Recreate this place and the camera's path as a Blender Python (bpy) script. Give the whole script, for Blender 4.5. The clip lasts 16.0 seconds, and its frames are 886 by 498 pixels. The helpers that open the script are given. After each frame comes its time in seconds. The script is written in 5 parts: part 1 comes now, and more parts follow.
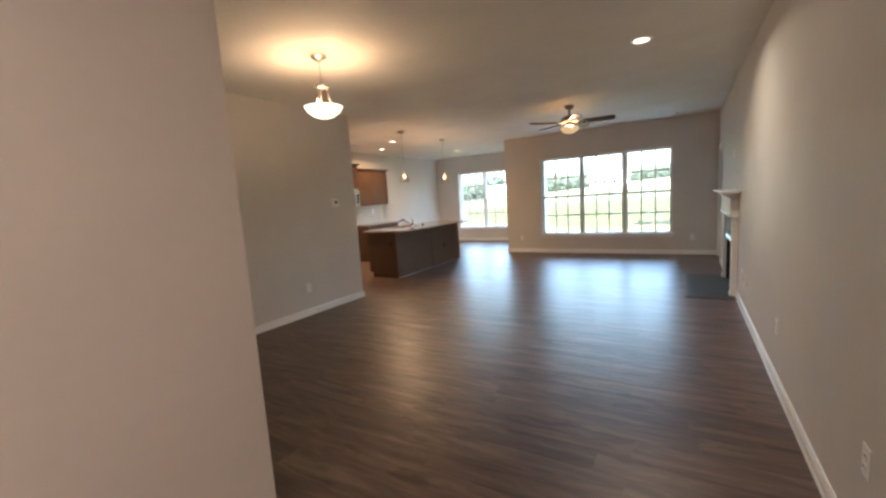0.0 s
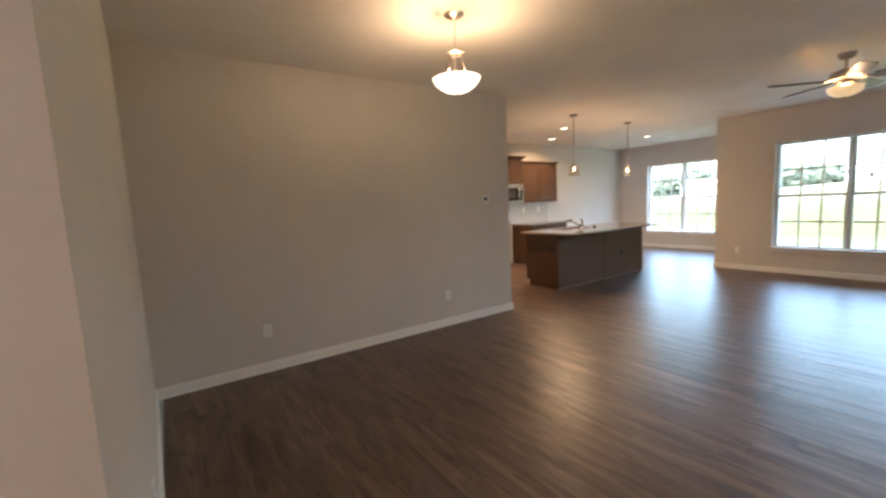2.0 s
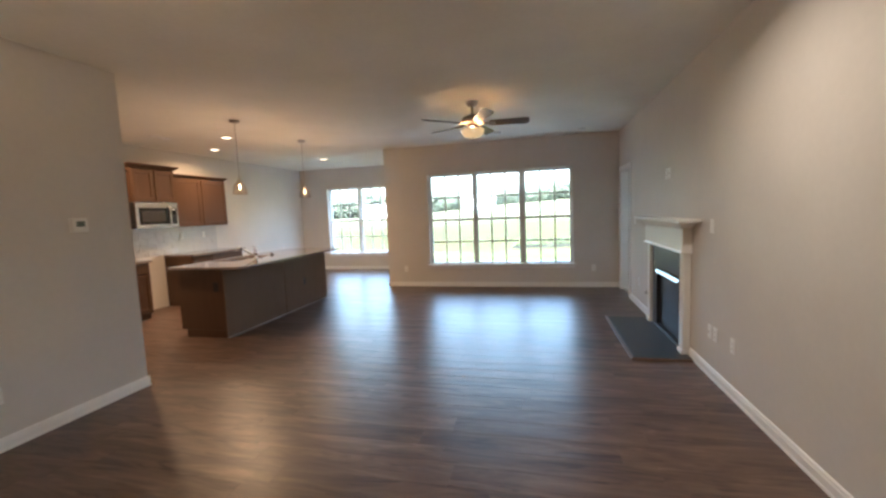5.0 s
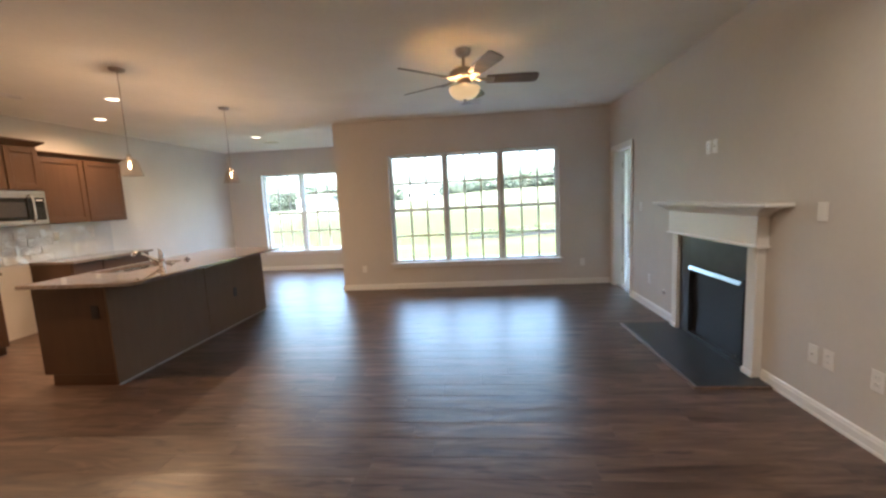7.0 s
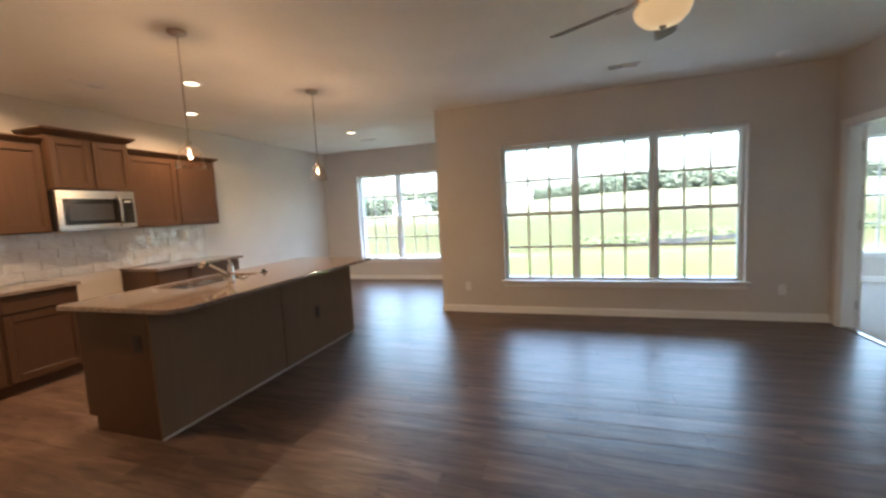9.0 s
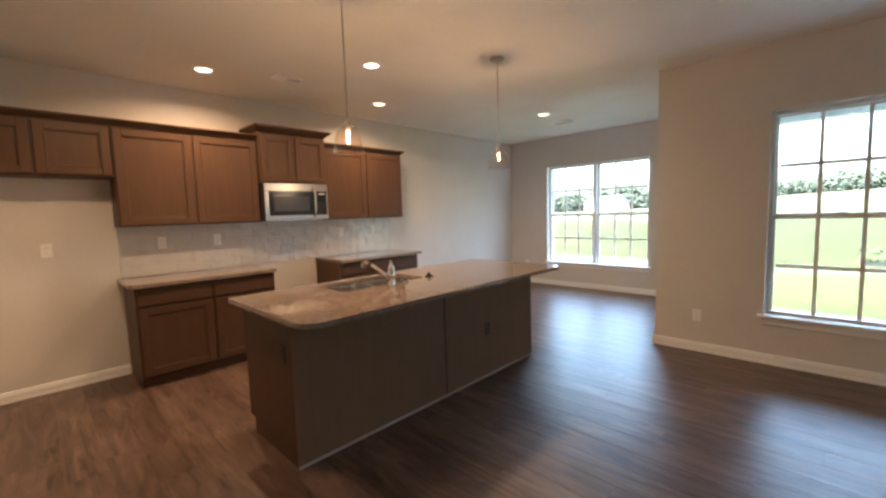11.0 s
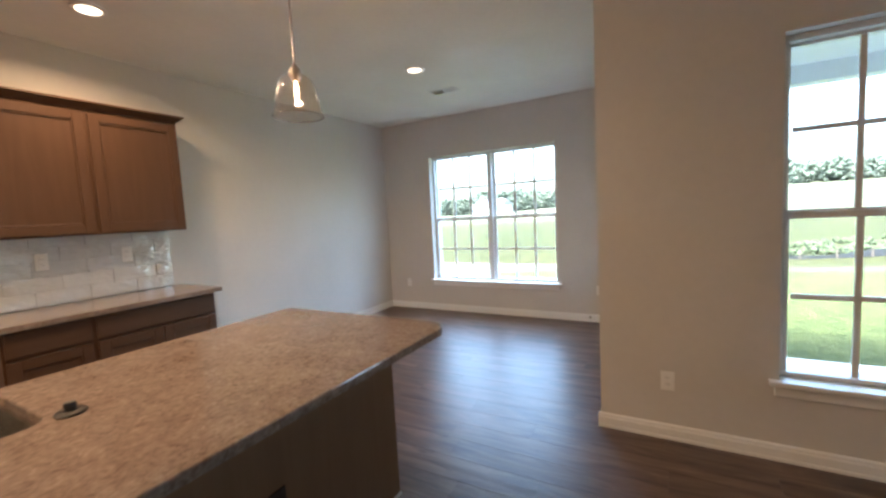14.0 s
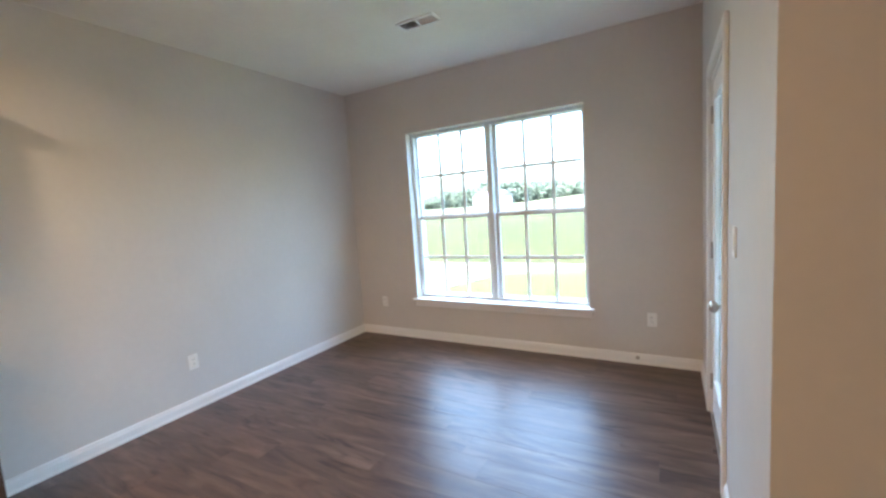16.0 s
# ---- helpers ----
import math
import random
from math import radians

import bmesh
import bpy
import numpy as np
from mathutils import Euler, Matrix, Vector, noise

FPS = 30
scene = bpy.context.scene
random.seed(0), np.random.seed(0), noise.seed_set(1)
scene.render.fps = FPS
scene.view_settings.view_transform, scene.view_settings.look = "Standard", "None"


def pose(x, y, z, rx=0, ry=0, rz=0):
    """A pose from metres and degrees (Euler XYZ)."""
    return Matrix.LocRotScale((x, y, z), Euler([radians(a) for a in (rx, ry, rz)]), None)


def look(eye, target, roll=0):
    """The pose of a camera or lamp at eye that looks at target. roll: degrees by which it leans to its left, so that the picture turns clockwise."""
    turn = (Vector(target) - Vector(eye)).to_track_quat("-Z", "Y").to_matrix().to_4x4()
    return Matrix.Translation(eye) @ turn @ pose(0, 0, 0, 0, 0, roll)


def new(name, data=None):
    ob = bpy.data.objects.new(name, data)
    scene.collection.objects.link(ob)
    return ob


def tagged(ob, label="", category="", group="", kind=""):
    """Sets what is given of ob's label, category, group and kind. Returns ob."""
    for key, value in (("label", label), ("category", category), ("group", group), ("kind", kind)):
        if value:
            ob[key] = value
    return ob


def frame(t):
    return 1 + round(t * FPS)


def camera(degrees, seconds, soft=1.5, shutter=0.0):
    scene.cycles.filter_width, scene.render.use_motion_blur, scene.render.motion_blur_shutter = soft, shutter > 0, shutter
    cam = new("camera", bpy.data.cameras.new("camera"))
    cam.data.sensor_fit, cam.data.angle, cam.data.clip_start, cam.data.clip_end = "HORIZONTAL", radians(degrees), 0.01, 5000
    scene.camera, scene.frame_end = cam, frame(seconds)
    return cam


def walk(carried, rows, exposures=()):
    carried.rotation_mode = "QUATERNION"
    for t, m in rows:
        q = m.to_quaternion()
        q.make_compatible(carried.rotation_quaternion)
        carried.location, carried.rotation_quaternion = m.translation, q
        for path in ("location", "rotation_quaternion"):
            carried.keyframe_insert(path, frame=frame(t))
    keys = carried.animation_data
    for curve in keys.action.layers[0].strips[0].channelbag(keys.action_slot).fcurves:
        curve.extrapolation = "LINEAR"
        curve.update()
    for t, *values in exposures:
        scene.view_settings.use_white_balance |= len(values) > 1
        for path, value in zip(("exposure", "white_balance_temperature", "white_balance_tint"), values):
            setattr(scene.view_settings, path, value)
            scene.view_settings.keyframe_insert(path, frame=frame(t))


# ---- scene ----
cam = camera(95.4, 16.0, soft=2.5, shutter=0.3)
PATH = [
    (0, (0.4, -1.036, 1.436), (-0.628, 0.662, 1.188), -3.7),
    (0.5, (0.378, -0.8, 1.44), (-0.763, 0.826, 1.202), -3.3),
    (1, (0.184, -0.581, 1.45), (-1.055, 0.974, 1.233), -3.4),
    (1.5, (0.043, -0.336, 1.469), (-1.383, 1.048, 1.243), -3.9),
    (2, (-0.037, -0.133, 1.446), (-1.678, 0.989, 1.224), -2.8),
    (2.5, (-0.035, 0.004, 1.478), (-1.786, 0.946, 1.26), -1.9),
    (3, (0.014, 0.088, 1.457), (-1.695, 1.103, 1.237), -1.6),
    (3.5, (-0.073, 0.165, 1.465), (-1.565, 1.479, 1.244), -0.8),
    (4, (-0.275, 0.276, 1.448), (-1.375, 1.937, 1.27), -0.9),
    (4.5, (-0.342, 0.483, 1.476), (-1.073, 2.336, 1.293), -1.9),
    (5, (-0.421, 0.767, 1.463), (-0.886, 2.704, 1.28), -2.3),
    (7.5, (-1.226, 2.166, 1.428), (-1.412, 4.142, 1.183), -2.9),
    (8, (-1.338, 2.472, 1.414), (-1.573, 4.445, 1.181), -3.2),
    (8.3, (-1.401, 2.672, 1.428), (-1.719, 4.634, 1.203), -3.1),
    (8.5, (-1.482, 2.799, 1.454), (-1.853, 4.751, 1.224), -2.9),
    (9, (-1.623, 3.121, 1.416), (-2.247, 5.011, 1.222), -2.9),
    (9.5, (-1.783, 3.415, 1.416), (-2.776, 5.141, 1.234), -2.6),
    (10, (-1.896, 3.665, 1.425), (-3.212, 5.162, 1.264), -1.6),
    (10.2, (-1.953, 3.724, 1.434), (-3.342, 5.153, 1.269), -1.5),
    (12.3, (-2.4, 4.58, 1.39), (-3.778, 6.017, 1.196), -2.6),
    (12.5, (-2.5, 4.71, 1.399), (-3.821, 6.199, 1.204), -2.4),
    (13, (-2.643, 5.069, 1.393), (-3.846, 6.654, 1.196), -2.4),
    (13.5, (-2.795, 5.459, 1.402), (-3.881, 7.127, 1.206), -2.6),
    (14, (-3.012, 5.802, 1.402), (-3.995, 7.535, 1.227), -3.1),
    (14.5, (-3.164, 6.145, 1.412), (-4.131, 7.89, 1.269), -3.4),
    (15, (-3.319, 6.508, 1.407), (-4.289, 8.25, 1.257), -3.6),
    (15.3, (-3.444, 6.71, 1.418), (-4.387, 8.468, 1.269), -3.5),
    (15.5, (-3.484, 6.849, 1.413), (-4.449, 8.594, 1.252), -3.9),
    (15.7, (-3.57, 6.969, 1.414), (-4.532, 8.712, 1.229), -3.7),
    (16, (-3.61, 7.224, 1.43), (-4.595, 8.951, 1.218), -4.0),
]
walk(cam, [(t, look(eye, target, roll)) for t, eye, target, roll in PATH],
     exposures=[(0.0, 5.6, 5500, 0), (1.5, 5.6, 5500, 0), (2.5, 5.9, 5400, 0), (3.5, 5.75, 5350, 0), (5.0, 5.6, 5400, 0), (7.5, 5.6, 5600, 1), (9.0, 5.4, 5700, 1),
                (10.0, 5.35, 5650, 1), (12.5, 5.45, 5500, 1), (14.5, 5.25, 5300, -1), (16.0, 5.4, 5250, -1)])

# ---- world, sun ----
world = bpy.data.worlds.new("sky")
scene.world = world
world.use_nodes = True
wn = world.node_tree.nodes
sky = wn.new("ShaderNodeTexSky")
sky.sky_type = "NISHITA"
sky.sun_disc = False
sky.sun_elevation = radians(76)
sky.sun_rotation = radians(190)
sky.air_density, sky.dust_density, sky.ozone_density = 1.0, 8.0, 0.5
wn["Background"].inputs["Strength"].default_value = 0.15
world.node_tree.links.new(sky.outputs["Color"], wn["Background"].inputs["Color"])

sun = new("sun", bpy.data.lights.new("sun", "SUN"))
sun.data.energy, sun.data.angle, sun.data.color = 0.6, radians(10), (1.0, 0.95, 0.88)
sun.matrix_world = look((-4.2, -24.0, 97.0), (0, 0, 0))

WARM = (1.0, 0.56, 0.29)


def disk_lamp(x, y, z, watts, radius=0.06, color=WARM):
    ob = new("can_light_source", bpy.data.lights.new("can_light_source", "AREA"))
    ob.data.shape, ob.data.size, ob.data.energy, ob.data.color = "DISK", radius * 2, watts * 0.52, color
    ob.data.spread = radians(160)
    ob.location = (x, y, z)
    return ob


def bulb_lamp(x, y, z, watts, radius=0.03):
    ob = new("bulb_light_source", bpy.data.lights.new("bulb_light_source", "POINT"))
    ob.data.shadow_soft_size, ob.data.energy, ob.data.color = radius, watts * 0.56, WARM
    ob.location = (x, y, z)
    return ob


# ---- materials ----
def material(name):
    m = bpy.data.materials.new(name)
    m.use_nodes = True
    nt = m.node_tree
    return m, nt, nt.nodes["Principled BSDF"]


def node(nt, kind, links=(), **values):
    n = nt.nodes.new(kind)
    for key, value in values.items():
        n.inputs[key.replace("_", " ")].default_value = value
    for name, sock in links:
        nt.links.new(sock, n.inputs[name])
    return n


def ramp(nt, fac, stops):
    r = nt.nodes.new("ShaderNodeValToRGB")
    e = r.color_ramp.elements
    while len(e) < len(stops):
        e.new(0.5)
    for el, (p, c) in zip(e, stops):
        el.position, el.color = p, (*c, 1)
    nt.links.new(fac, r.inputs["Fac"])
    return r.outputs["Color"]


def mixed(nt, fac, a, b, blend="MIX"):
    n = nt.nodes.new("ShaderNodeMix")
    n.data_type, n.blend_type = "RGBA", blend
    for sock, v in ((n.inputs[0], fac), (n.inputs[6], a), (n.inputs[7], b)):
        if hasattr(v, "links"):
            nt.links.new(v, sock)
        else:
            sock.default_value = v if isinstance(v, float) else (*v, 1)
    return n.outputs[2]


def maths(nt, op, a, b):
    n = nt.nodes.new("ShaderNodeMath")
    n.operation = op
    for sock, v in zip(n.inputs, (a, b)):
        if hasattr(v, "links"):
            nt.links.new(v, sock)
        else:
            sock.default_value = v
    return n.outputs[0]


def bumped(nt, p, height, strength, distance=0.01):
    b = node(nt, "ShaderNodeBump", [("Height", height)], Strength=strength, Distance=distance)
    nt.links.new(b.outputs["Normal"], p.inputs["Normal"])


def place(nt, scale=(1, 1, 1)):
    g = nt.nodes.new("ShaderNodeNewGeometry")
    m = node(nt, "ShaderNodeMapping", [("Vector", g.outputs["Position"])], Scale=scale)
    return m.outputs["Vector"]


def painted(name, color, rough=0.6, grain=220.0, bump=0.12, vary=0.05, spec=0.35):
    """Rolled paint: faint orange peel, faint large blotches."""
    m, nt, p = material(name)
    v = place(nt)
    big = node(nt, "ShaderNodeTexNoise", [("Vector", v)], Scale=1.7, Detail=4.0)
    mid = node(nt, "ShaderNodeTexNoise", [("Vector", v)], Scale=23.0, Detail=3.0)
    fine = node(nt, "ShaderNodeTexNoise", [("Vector", v)], Scale=grain, Detail=2.0)
    lo = tuple(c * (1 - vary) for c in color)
    hi = tuple(min(1, c * (1 + vary)) for c in color)
    f = maths(nt, "ADD", maths(nt, "MULTIPLY", big.outputs["Fac"], 0.7), maths(nt, "MULTIPLY", mid.outputs["Fac"], 0.3))
    nt.links.new(ramp(nt, f, [(0.3, lo), (0.7, hi)]), p.inputs["Base Color"])
    r = maths(nt, "ADD", maths(nt, "MULTIPLY", mid.outputs["Fac"], 0.12), rough - 0.06)
    nt.links.new(r, p.inputs["Roughness"])
    p.inputs["Specular IOR Level"].default_value = spec
    bumped(nt, p, fine.outputs["Fac"], bump, 0.002)
    return m


def wood(name, dark, mid, light, rough=0.42, along="Z", grain=1.0):
    """Stained cabinet wood with grain along one axis."""
    m, nt, p = material(name)
    s = {"X": (1.6, 19, 19), "Y": (19, 1.6, 19), "Z": (19, 19, 1.6)}[along]
    info = nt.nodes.new("ShaderNodeObjectInfo")
    v = place(nt, s)
    off = nt.nodes.new("ShaderNodeVectorMath")
    nt.links.new(v, off.inputs[0])
    nt.links.new(maths(nt, "MULTIPLY", info.outputs["Random"], 37.0), off.inputs[1])
    n1 = node(nt, "ShaderNodeTexNoise", [("Vector", off.outputs[0])], Scale=1.0 * grain, Detail=6.0, Roughness=0.65, Distortion=0.6)
    n2 = node(nt, "ShaderNodeTexNoise", [("Vector", place(nt))], Scale=3.1, Detail=3.0)
    f = maths(nt, "ADD", maths(nt, "MULTIPLY", n1.outputs["Fac"], 0.72), maths(nt, "MULTIPLY", n2.outputs["Fac"], 0.28))
    nt.links.new(ramp(nt, f, [(0.32, dark), (0.5, mid), (0.68, light)]), p.inputs["Base Color"])
    nt.links.new(maths(nt, "ADD", maths(nt, "MULTIPLY", n1.outputs["Fac"], 0.2), rough - 0.1), p.inputs["Roughness"])
    bumped(nt, p, n1.outputs["Fac"], 0.12, 0.002)
    p.inputs["Specular IOR Level"].default_value = 0.3
    return m


def plank_material(name, per_island):
    """Dark brown vinyl planks: streaky grain along x, tone by plank."""
    m, nt, p = material(name)
    geo = nt.nodes.new("ShaderNodeNewGeometry")
    if per_island:
        rnd = geo.outputs["Random Per Island"]
    else:
        rnd = nt.nodes.new("ShaderNodeObjectInfo").outputs["Random"]
    off = nt.nodes.new("ShaderNodeVectorMath")
    nt.links.new(place(nt, (1.5, 9, 9)), off.inputs[0])
    nt.links.new(maths(nt, "MULTIPLY", rnd, 61.0), off.inputs[1])
    n1 = node(nt, "ShaderNodeTexNoise", [("Vector", off.outputs[0])], Scale=1.0, Detail=7.0, Roughness=0.62, Distortion=1.1)
    off2 = nt.nodes.new("ShaderNodeVectorMath")
    nt.links.new(place(nt, (5, 120, 120)), off2.inputs[0])
    nt.links.new(maths(nt, "MULTIPLY", rnd, 23.0), off2.inputs[1])
    n2 = node(nt, "ShaderNodeTexNoise", [("Vector", off2.outputs[0])], Scale=1.0, Detail=3.0)
    off3 = nt.nodes.new("ShaderNodeVectorMath")
    nt.links.new(place(nt, (3.2, 19, 19)), off3.inputs[0])
    nt.links.new(maths(nt, "MULTIPLY", rnd, 47.0), off3.inputs[1])
    n3 = node(nt, "ShaderNodeTexNoise", [("Vector", off3.outputs[0])], Scale=1.0, Detail=2.0, Roughness=0.45, Distortion=0.8)
    knot = nt.nodes.new("ShaderNodeMapRange")
    nt.links.new(n3.outputs["Fac"], knot.inputs[0])
    for k, v in enumerate((0.60, 0.72, 0.0, 0.17)):
        knot.inputs[k + 1].default_value = v
    f = maths(nt, "ADD", maths(nt, "MULTIPLY", n1.outputs["Fac"], 0.86), maths(nt, "MULTIPLY", n2.outputs["Fac"], 0.14))
    f = maths(nt, "SUBTRACT", f, knot.outputs[0])
    f = maths(nt, "ADD", f, maths(nt, "MULTIPLY", maths(nt, "SUBTRACT", rnd, 0.5), 0.06))
    col = ramp(nt, f, [(0.3, (0.036, 0.020, 0.013)), (0.46, (0.088, 0.053, 0.038)), (0.58, (0.138, 0.088, 0.064)), (0.72, (0.215, 0.150, 0.114))])
    nt.links.new(col, p.inputs["Base Color"])
    wave = node(nt, "ShaderNodeTexNoise", [("Vector", place(nt, (0.9, 7.5, 1)))], Scale=1.0, Detail=3.0)
    h = maths(nt, "ADD", maths(nt, "MULTIPLY", n1.outputs["Fac"], 0.5), maths(nt, "MULTIPLY", n2.outputs["Fac"], 0.5))
    b1 = node(nt, "ShaderNodeBump", [("Height", h)], Strength=0.16, Distance=0.003)
    b2 = node(nt, "ShaderNodeBump", [("Height", wave.outputs["Fac"]), ("Normal", b1.outputs["Normal"])], Strength=0.4, Distance=0.012)
    nt.links.new(b2.outputs["Normal"], p.inputs["Normal"])
    nt.links.new(maths(nt, "ADD", maths(nt, "MULTIPLY", n2.outputs["Fac"], 0.14), 0.29), p.inputs["Roughness"])
    p.inputs["Specular IOR Level"].default_value = 0.68
    return m


def stone(name, colors, rough=0.06):
    """Polished speckled counter stone."""
    m, nt, p = material(name)
    v = place(nt)
    warp = node(nt, "ShaderNodeTexNoise", [("Vector", v)], Scale=34.0, Detail=2.0)
    bent = nt.nodes.new("ShaderNodeVectorMath")
    bent.operation = "MULTIPLY_ADD"
    nt.links.new(warp.outputs["Color"], bent.inputs[0])
    bent.inputs[1].default_value = (0.03, 0.03, 0.03)
    nt.links.new(v, bent.inputs[2])
    a = node(nt, "ShaderNodeTexNoise", [("Vector", v)], Scale=52.0, Detail=7.0, Roughness=0.75, Distortion=0.9)
    vo = node(nt, "ShaderNodeTexVoronoi", [("Vector", bent.outputs[0])], Scale=85.0)
    b = node(nt, "ShaderNodeTexNoise", [("Vector", v)], Scale=8.0, Detail=5.0, Roughness=0.6, Distortion=1.0)
    f = maths(nt, "ADD", maths(nt, "MULTIPLY", a.outputs["Fac"], 0.68), maths(nt, "MULTIPLY", b.outputs["Fac"], 0.32))
    c = ramp(nt, f, [(0.36, colors[0]), (0.46, colors[1]), (0.55, colors[2]), (0.66, colors[3])])
    fleck = ramp(nt, vo.outputs["Color"], [(0.0, (0.72, 0.70, 0.68)), (0.25, (0.94, 0.93, 0.92)), (0.75, (1.0, 1.0, 1.0)), (1.0, (1.16, 1.16, 1.17))])
    nt.links.new(mixed(nt, 1.0, c, fleck, "MULTIPLY"), p.inputs["Base Color"])
    nt.links.new(maths(nt, "ADD", maths(nt, "MULTIPLY", a.outputs["Fac"], 0.1), rough - 0.05), p.inputs["Roughness"])
    p.inputs["Specular IOR Level"].default_value = 0.7
    return m


def metal(name, color, rough, streak=(1, 1, 1)):
    m, nt, p = material(name)
    n = node(nt, "ShaderNodeTexNoise", [("Vector", place(nt, streak))], Scale=140.0, Detail=3.0)
    p.inputs["Base Color"].default_value = (*color, 1)
    p.inputs["Metallic"].default_value = 1.0
    nt.links.new(maths(nt, "ADD", maths(nt, "MULTIPLY", n.outputs["Fac"], 0.14), rough - 0.07), p.inputs["Roughness"])
    return m


def plain(name, color, rough=0.4, vary=0.06, scale=40.0):
    m, nt, p = material(name)
    n = node(nt, "ShaderNodeTexNoise", [("Vector", place(nt))], Scale=scale, Detail=4.0)
    lo, hi = tuple(c * (1 - vary) for c in color), tuple(min(1.0, c * (1 + vary)) for c in color)
    nt.links.new(ramp(nt, n.outputs["Fac"], [(0.35, lo), (0.65, hi)]), p.inputs["Base Color"])
    nt.links.new(maths(nt, "ADD", maths(nt, "MULTIPLY", n.outputs["Fac"], 0.15), rough - 0.07), p.inputs["Roughness"])
    return m


def clear_glass(name, tint=(1, 1, 1), gloss_rough=0.02, rim=0.85, face=0.03):
    m = bpy.data.materials.new(name)
    m.use_nodes = True
    nt = m.node_tree
    nt.nodes.clear()
    out = nt.nodes.new("ShaderNodeOutputMaterial")
    mix = nt.nodes.new("ShaderNodeMixShader")
    lw = node(nt, "ShaderNodeLayerWeight", Blend=0.5)
    gloss = maths(nt, "ADD", maths(nt, "MULTIPLY", maths(nt, "POWER", lw.outputs["Facing"], 5.0), rim), face)
    tr = node(nt, "ShaderNodeBsdfTransparent", Color=(*tint, 1))
    gl = node(nt, "ShaderNodeBsdfGlossy", Roughness=gloss_rough)
    nt.links.new(gloss, mix.inputs[0])
    nt.links.new(tr.outputs[0], mix.inputs[1])
    nt.links.new(gl.outputs[0], mix.inputs[2])
    nt.links.new(mix.outputs[0], out.inputs[0])
    return m


def glowing(name, color, strength, base=(0.8, 0.75, 0.68)):
    m, nt, p = material(name)
    p.inputs["Base Color"].default_value = (*base, 1)
    p.inputs["Roughness"].default_value = 0.35
    p.inputs["Emission Color"].default_value = (*color, 1)
    p.inputs["Emission Strength"].default_value = strength
    return m


M_WALL = painted("wall_paint_greige", (0.68, 0.65, 0.607), 0.62)
M_CEIL = painted("ceiling_paint", (0.88, 0.865, 0.81), 0.8, grain=90.0, bump=0.35)
M_TRIM = painted("trim_gloss_white", (0.87, 0.865, 0.84), 0.34, grain=60.0, bump=0.03, vary=0.03, spec=0.5)
M_VINYL = plain("window_vinyl_white", (0.78, 0.79, 0.79), 0.35, 0.03)
M_CAB = wood("cabinet_stained_maple", (0.078, 0.042, 0.023), (0.088, 0.048, 0.027), (0.099, 0.055, 0.032))
M_CABY = wood("cabinet_stained_maple_across", (0.078, 0.042, 0.023), (0.088, 0.048, 0.027), (0.099, 0.055, 0.032), along="Y")
M_PANEL = wood("island_panel_stain", (0.140, 0.082, 0.045), (0.155, 0.092, 0.052), (0.170, 0.103, 0.060), 0.6)
M_STONE = stone("counter_speckled_stone", [(0.14, 0.105, 0.085), (0.215, 0.168, 0.140), (0.265, 0.212, 0.180), (0.36, 0.305, 0.270)])
M_PLANK = plank_material("vinyl_plank", False)
M_PLANKS = plank_material("vinyl_plank_rest", True)
M_STEEL = metal("brushed_steel", (0.56, 0.54, 0.51), 0.24, (1, 0.05, 1))
M_CHROME = metal("chrome", (0.8, 0.79, 0.77), 0.10)
M_NICKEL = metal("brushed_nickel", (0.50, 0.46, 0.42), 0.30)
M_BLACKGLASS = plain("black_glass", (0.012, 0.012, 0.013), 0.12)
M_BLACK = plain("black_metal", (0.018, 0.018, 0.019), 0.45)
M_SLATE = plain("dark_slate", (0.030, 0.033, 0.036), 0.38, 0.25, 9.0)
M_HOOD = metal("hood_metal", (0.34, 0.36, 0.35), 0.3)
M_PLATE = plain("white_plate", (0.88, 0.87, 0.84), 0.3, 0.02)
M_BROWNPLATE = plain("brown_plate", (0.022, 0.014, 0.011), 0.35)
M_SLOT = plain("dark_slot", (0.03, 0.03, 0.03), 0.5)
M_GLASS = clear_glass("window_glass", (0.84, 0.855, 0.845))
M_BULBGLASS = clear_glass("pendant_glass", (0.978, 0.945, 0.915), 0.03, 0.75, 0.03)
M_LIP = clear_glass("pendant_glass_lip", (0.92, 0.88, 0.82), 0.12, 0.6, 0.3)
M_CAN = glowing("can_lens", (1.0, 0.68, 0.44), 0.11)
M_BOWL = glowing("alabaster_shade_lit", (1.0, 0.70, 0.46), 0.05)
M_FANBOWL = glowing("amber_shade_lit", (1.0, 0.60, 0.28), 0.014, (0.8, 0.66, 0.48))
M_FILAMENT = glowing("filament_bulb_lit", (1.0, 0.60, 0.28), 0.32)
M_BLADE = wood("fan_blade_wood", (0.10, 0.075, 0.06), (0.16, 0.125, 0.10), (0.22, 0.175, 0.145), along="X")
M_CARPET = plain("beige_carpet", (0.56, 0.53, 0.49), 0.95, 0.18, 260.0)
M_CONCRETE = plain("pale_concrete", (0.46, 0.45, 0.42), 0.85, 0.12, 6.0)
M_SIDING = plain("siding_grey", (0.42, 0.42, 0.40), 0.7)
M_ROOF = plain("roof_shingle_grey", (0.10, 0.10, 0.105), 0.9, 0.2, 4.0)
M_PORCH = painted("porch_ceiling_white", (0.74, 0.75, 0.75), 0.6)
M_SHOE = plain("pale_shoe_strip", (0.42, 0.38, 0.34), 0.5)
M_OAK = wood("oak_reducer", (0.10, 0.065, 0.045), (0.16, 0.11, 0.08), (0.22, 0.155, 0.115), along="Y")


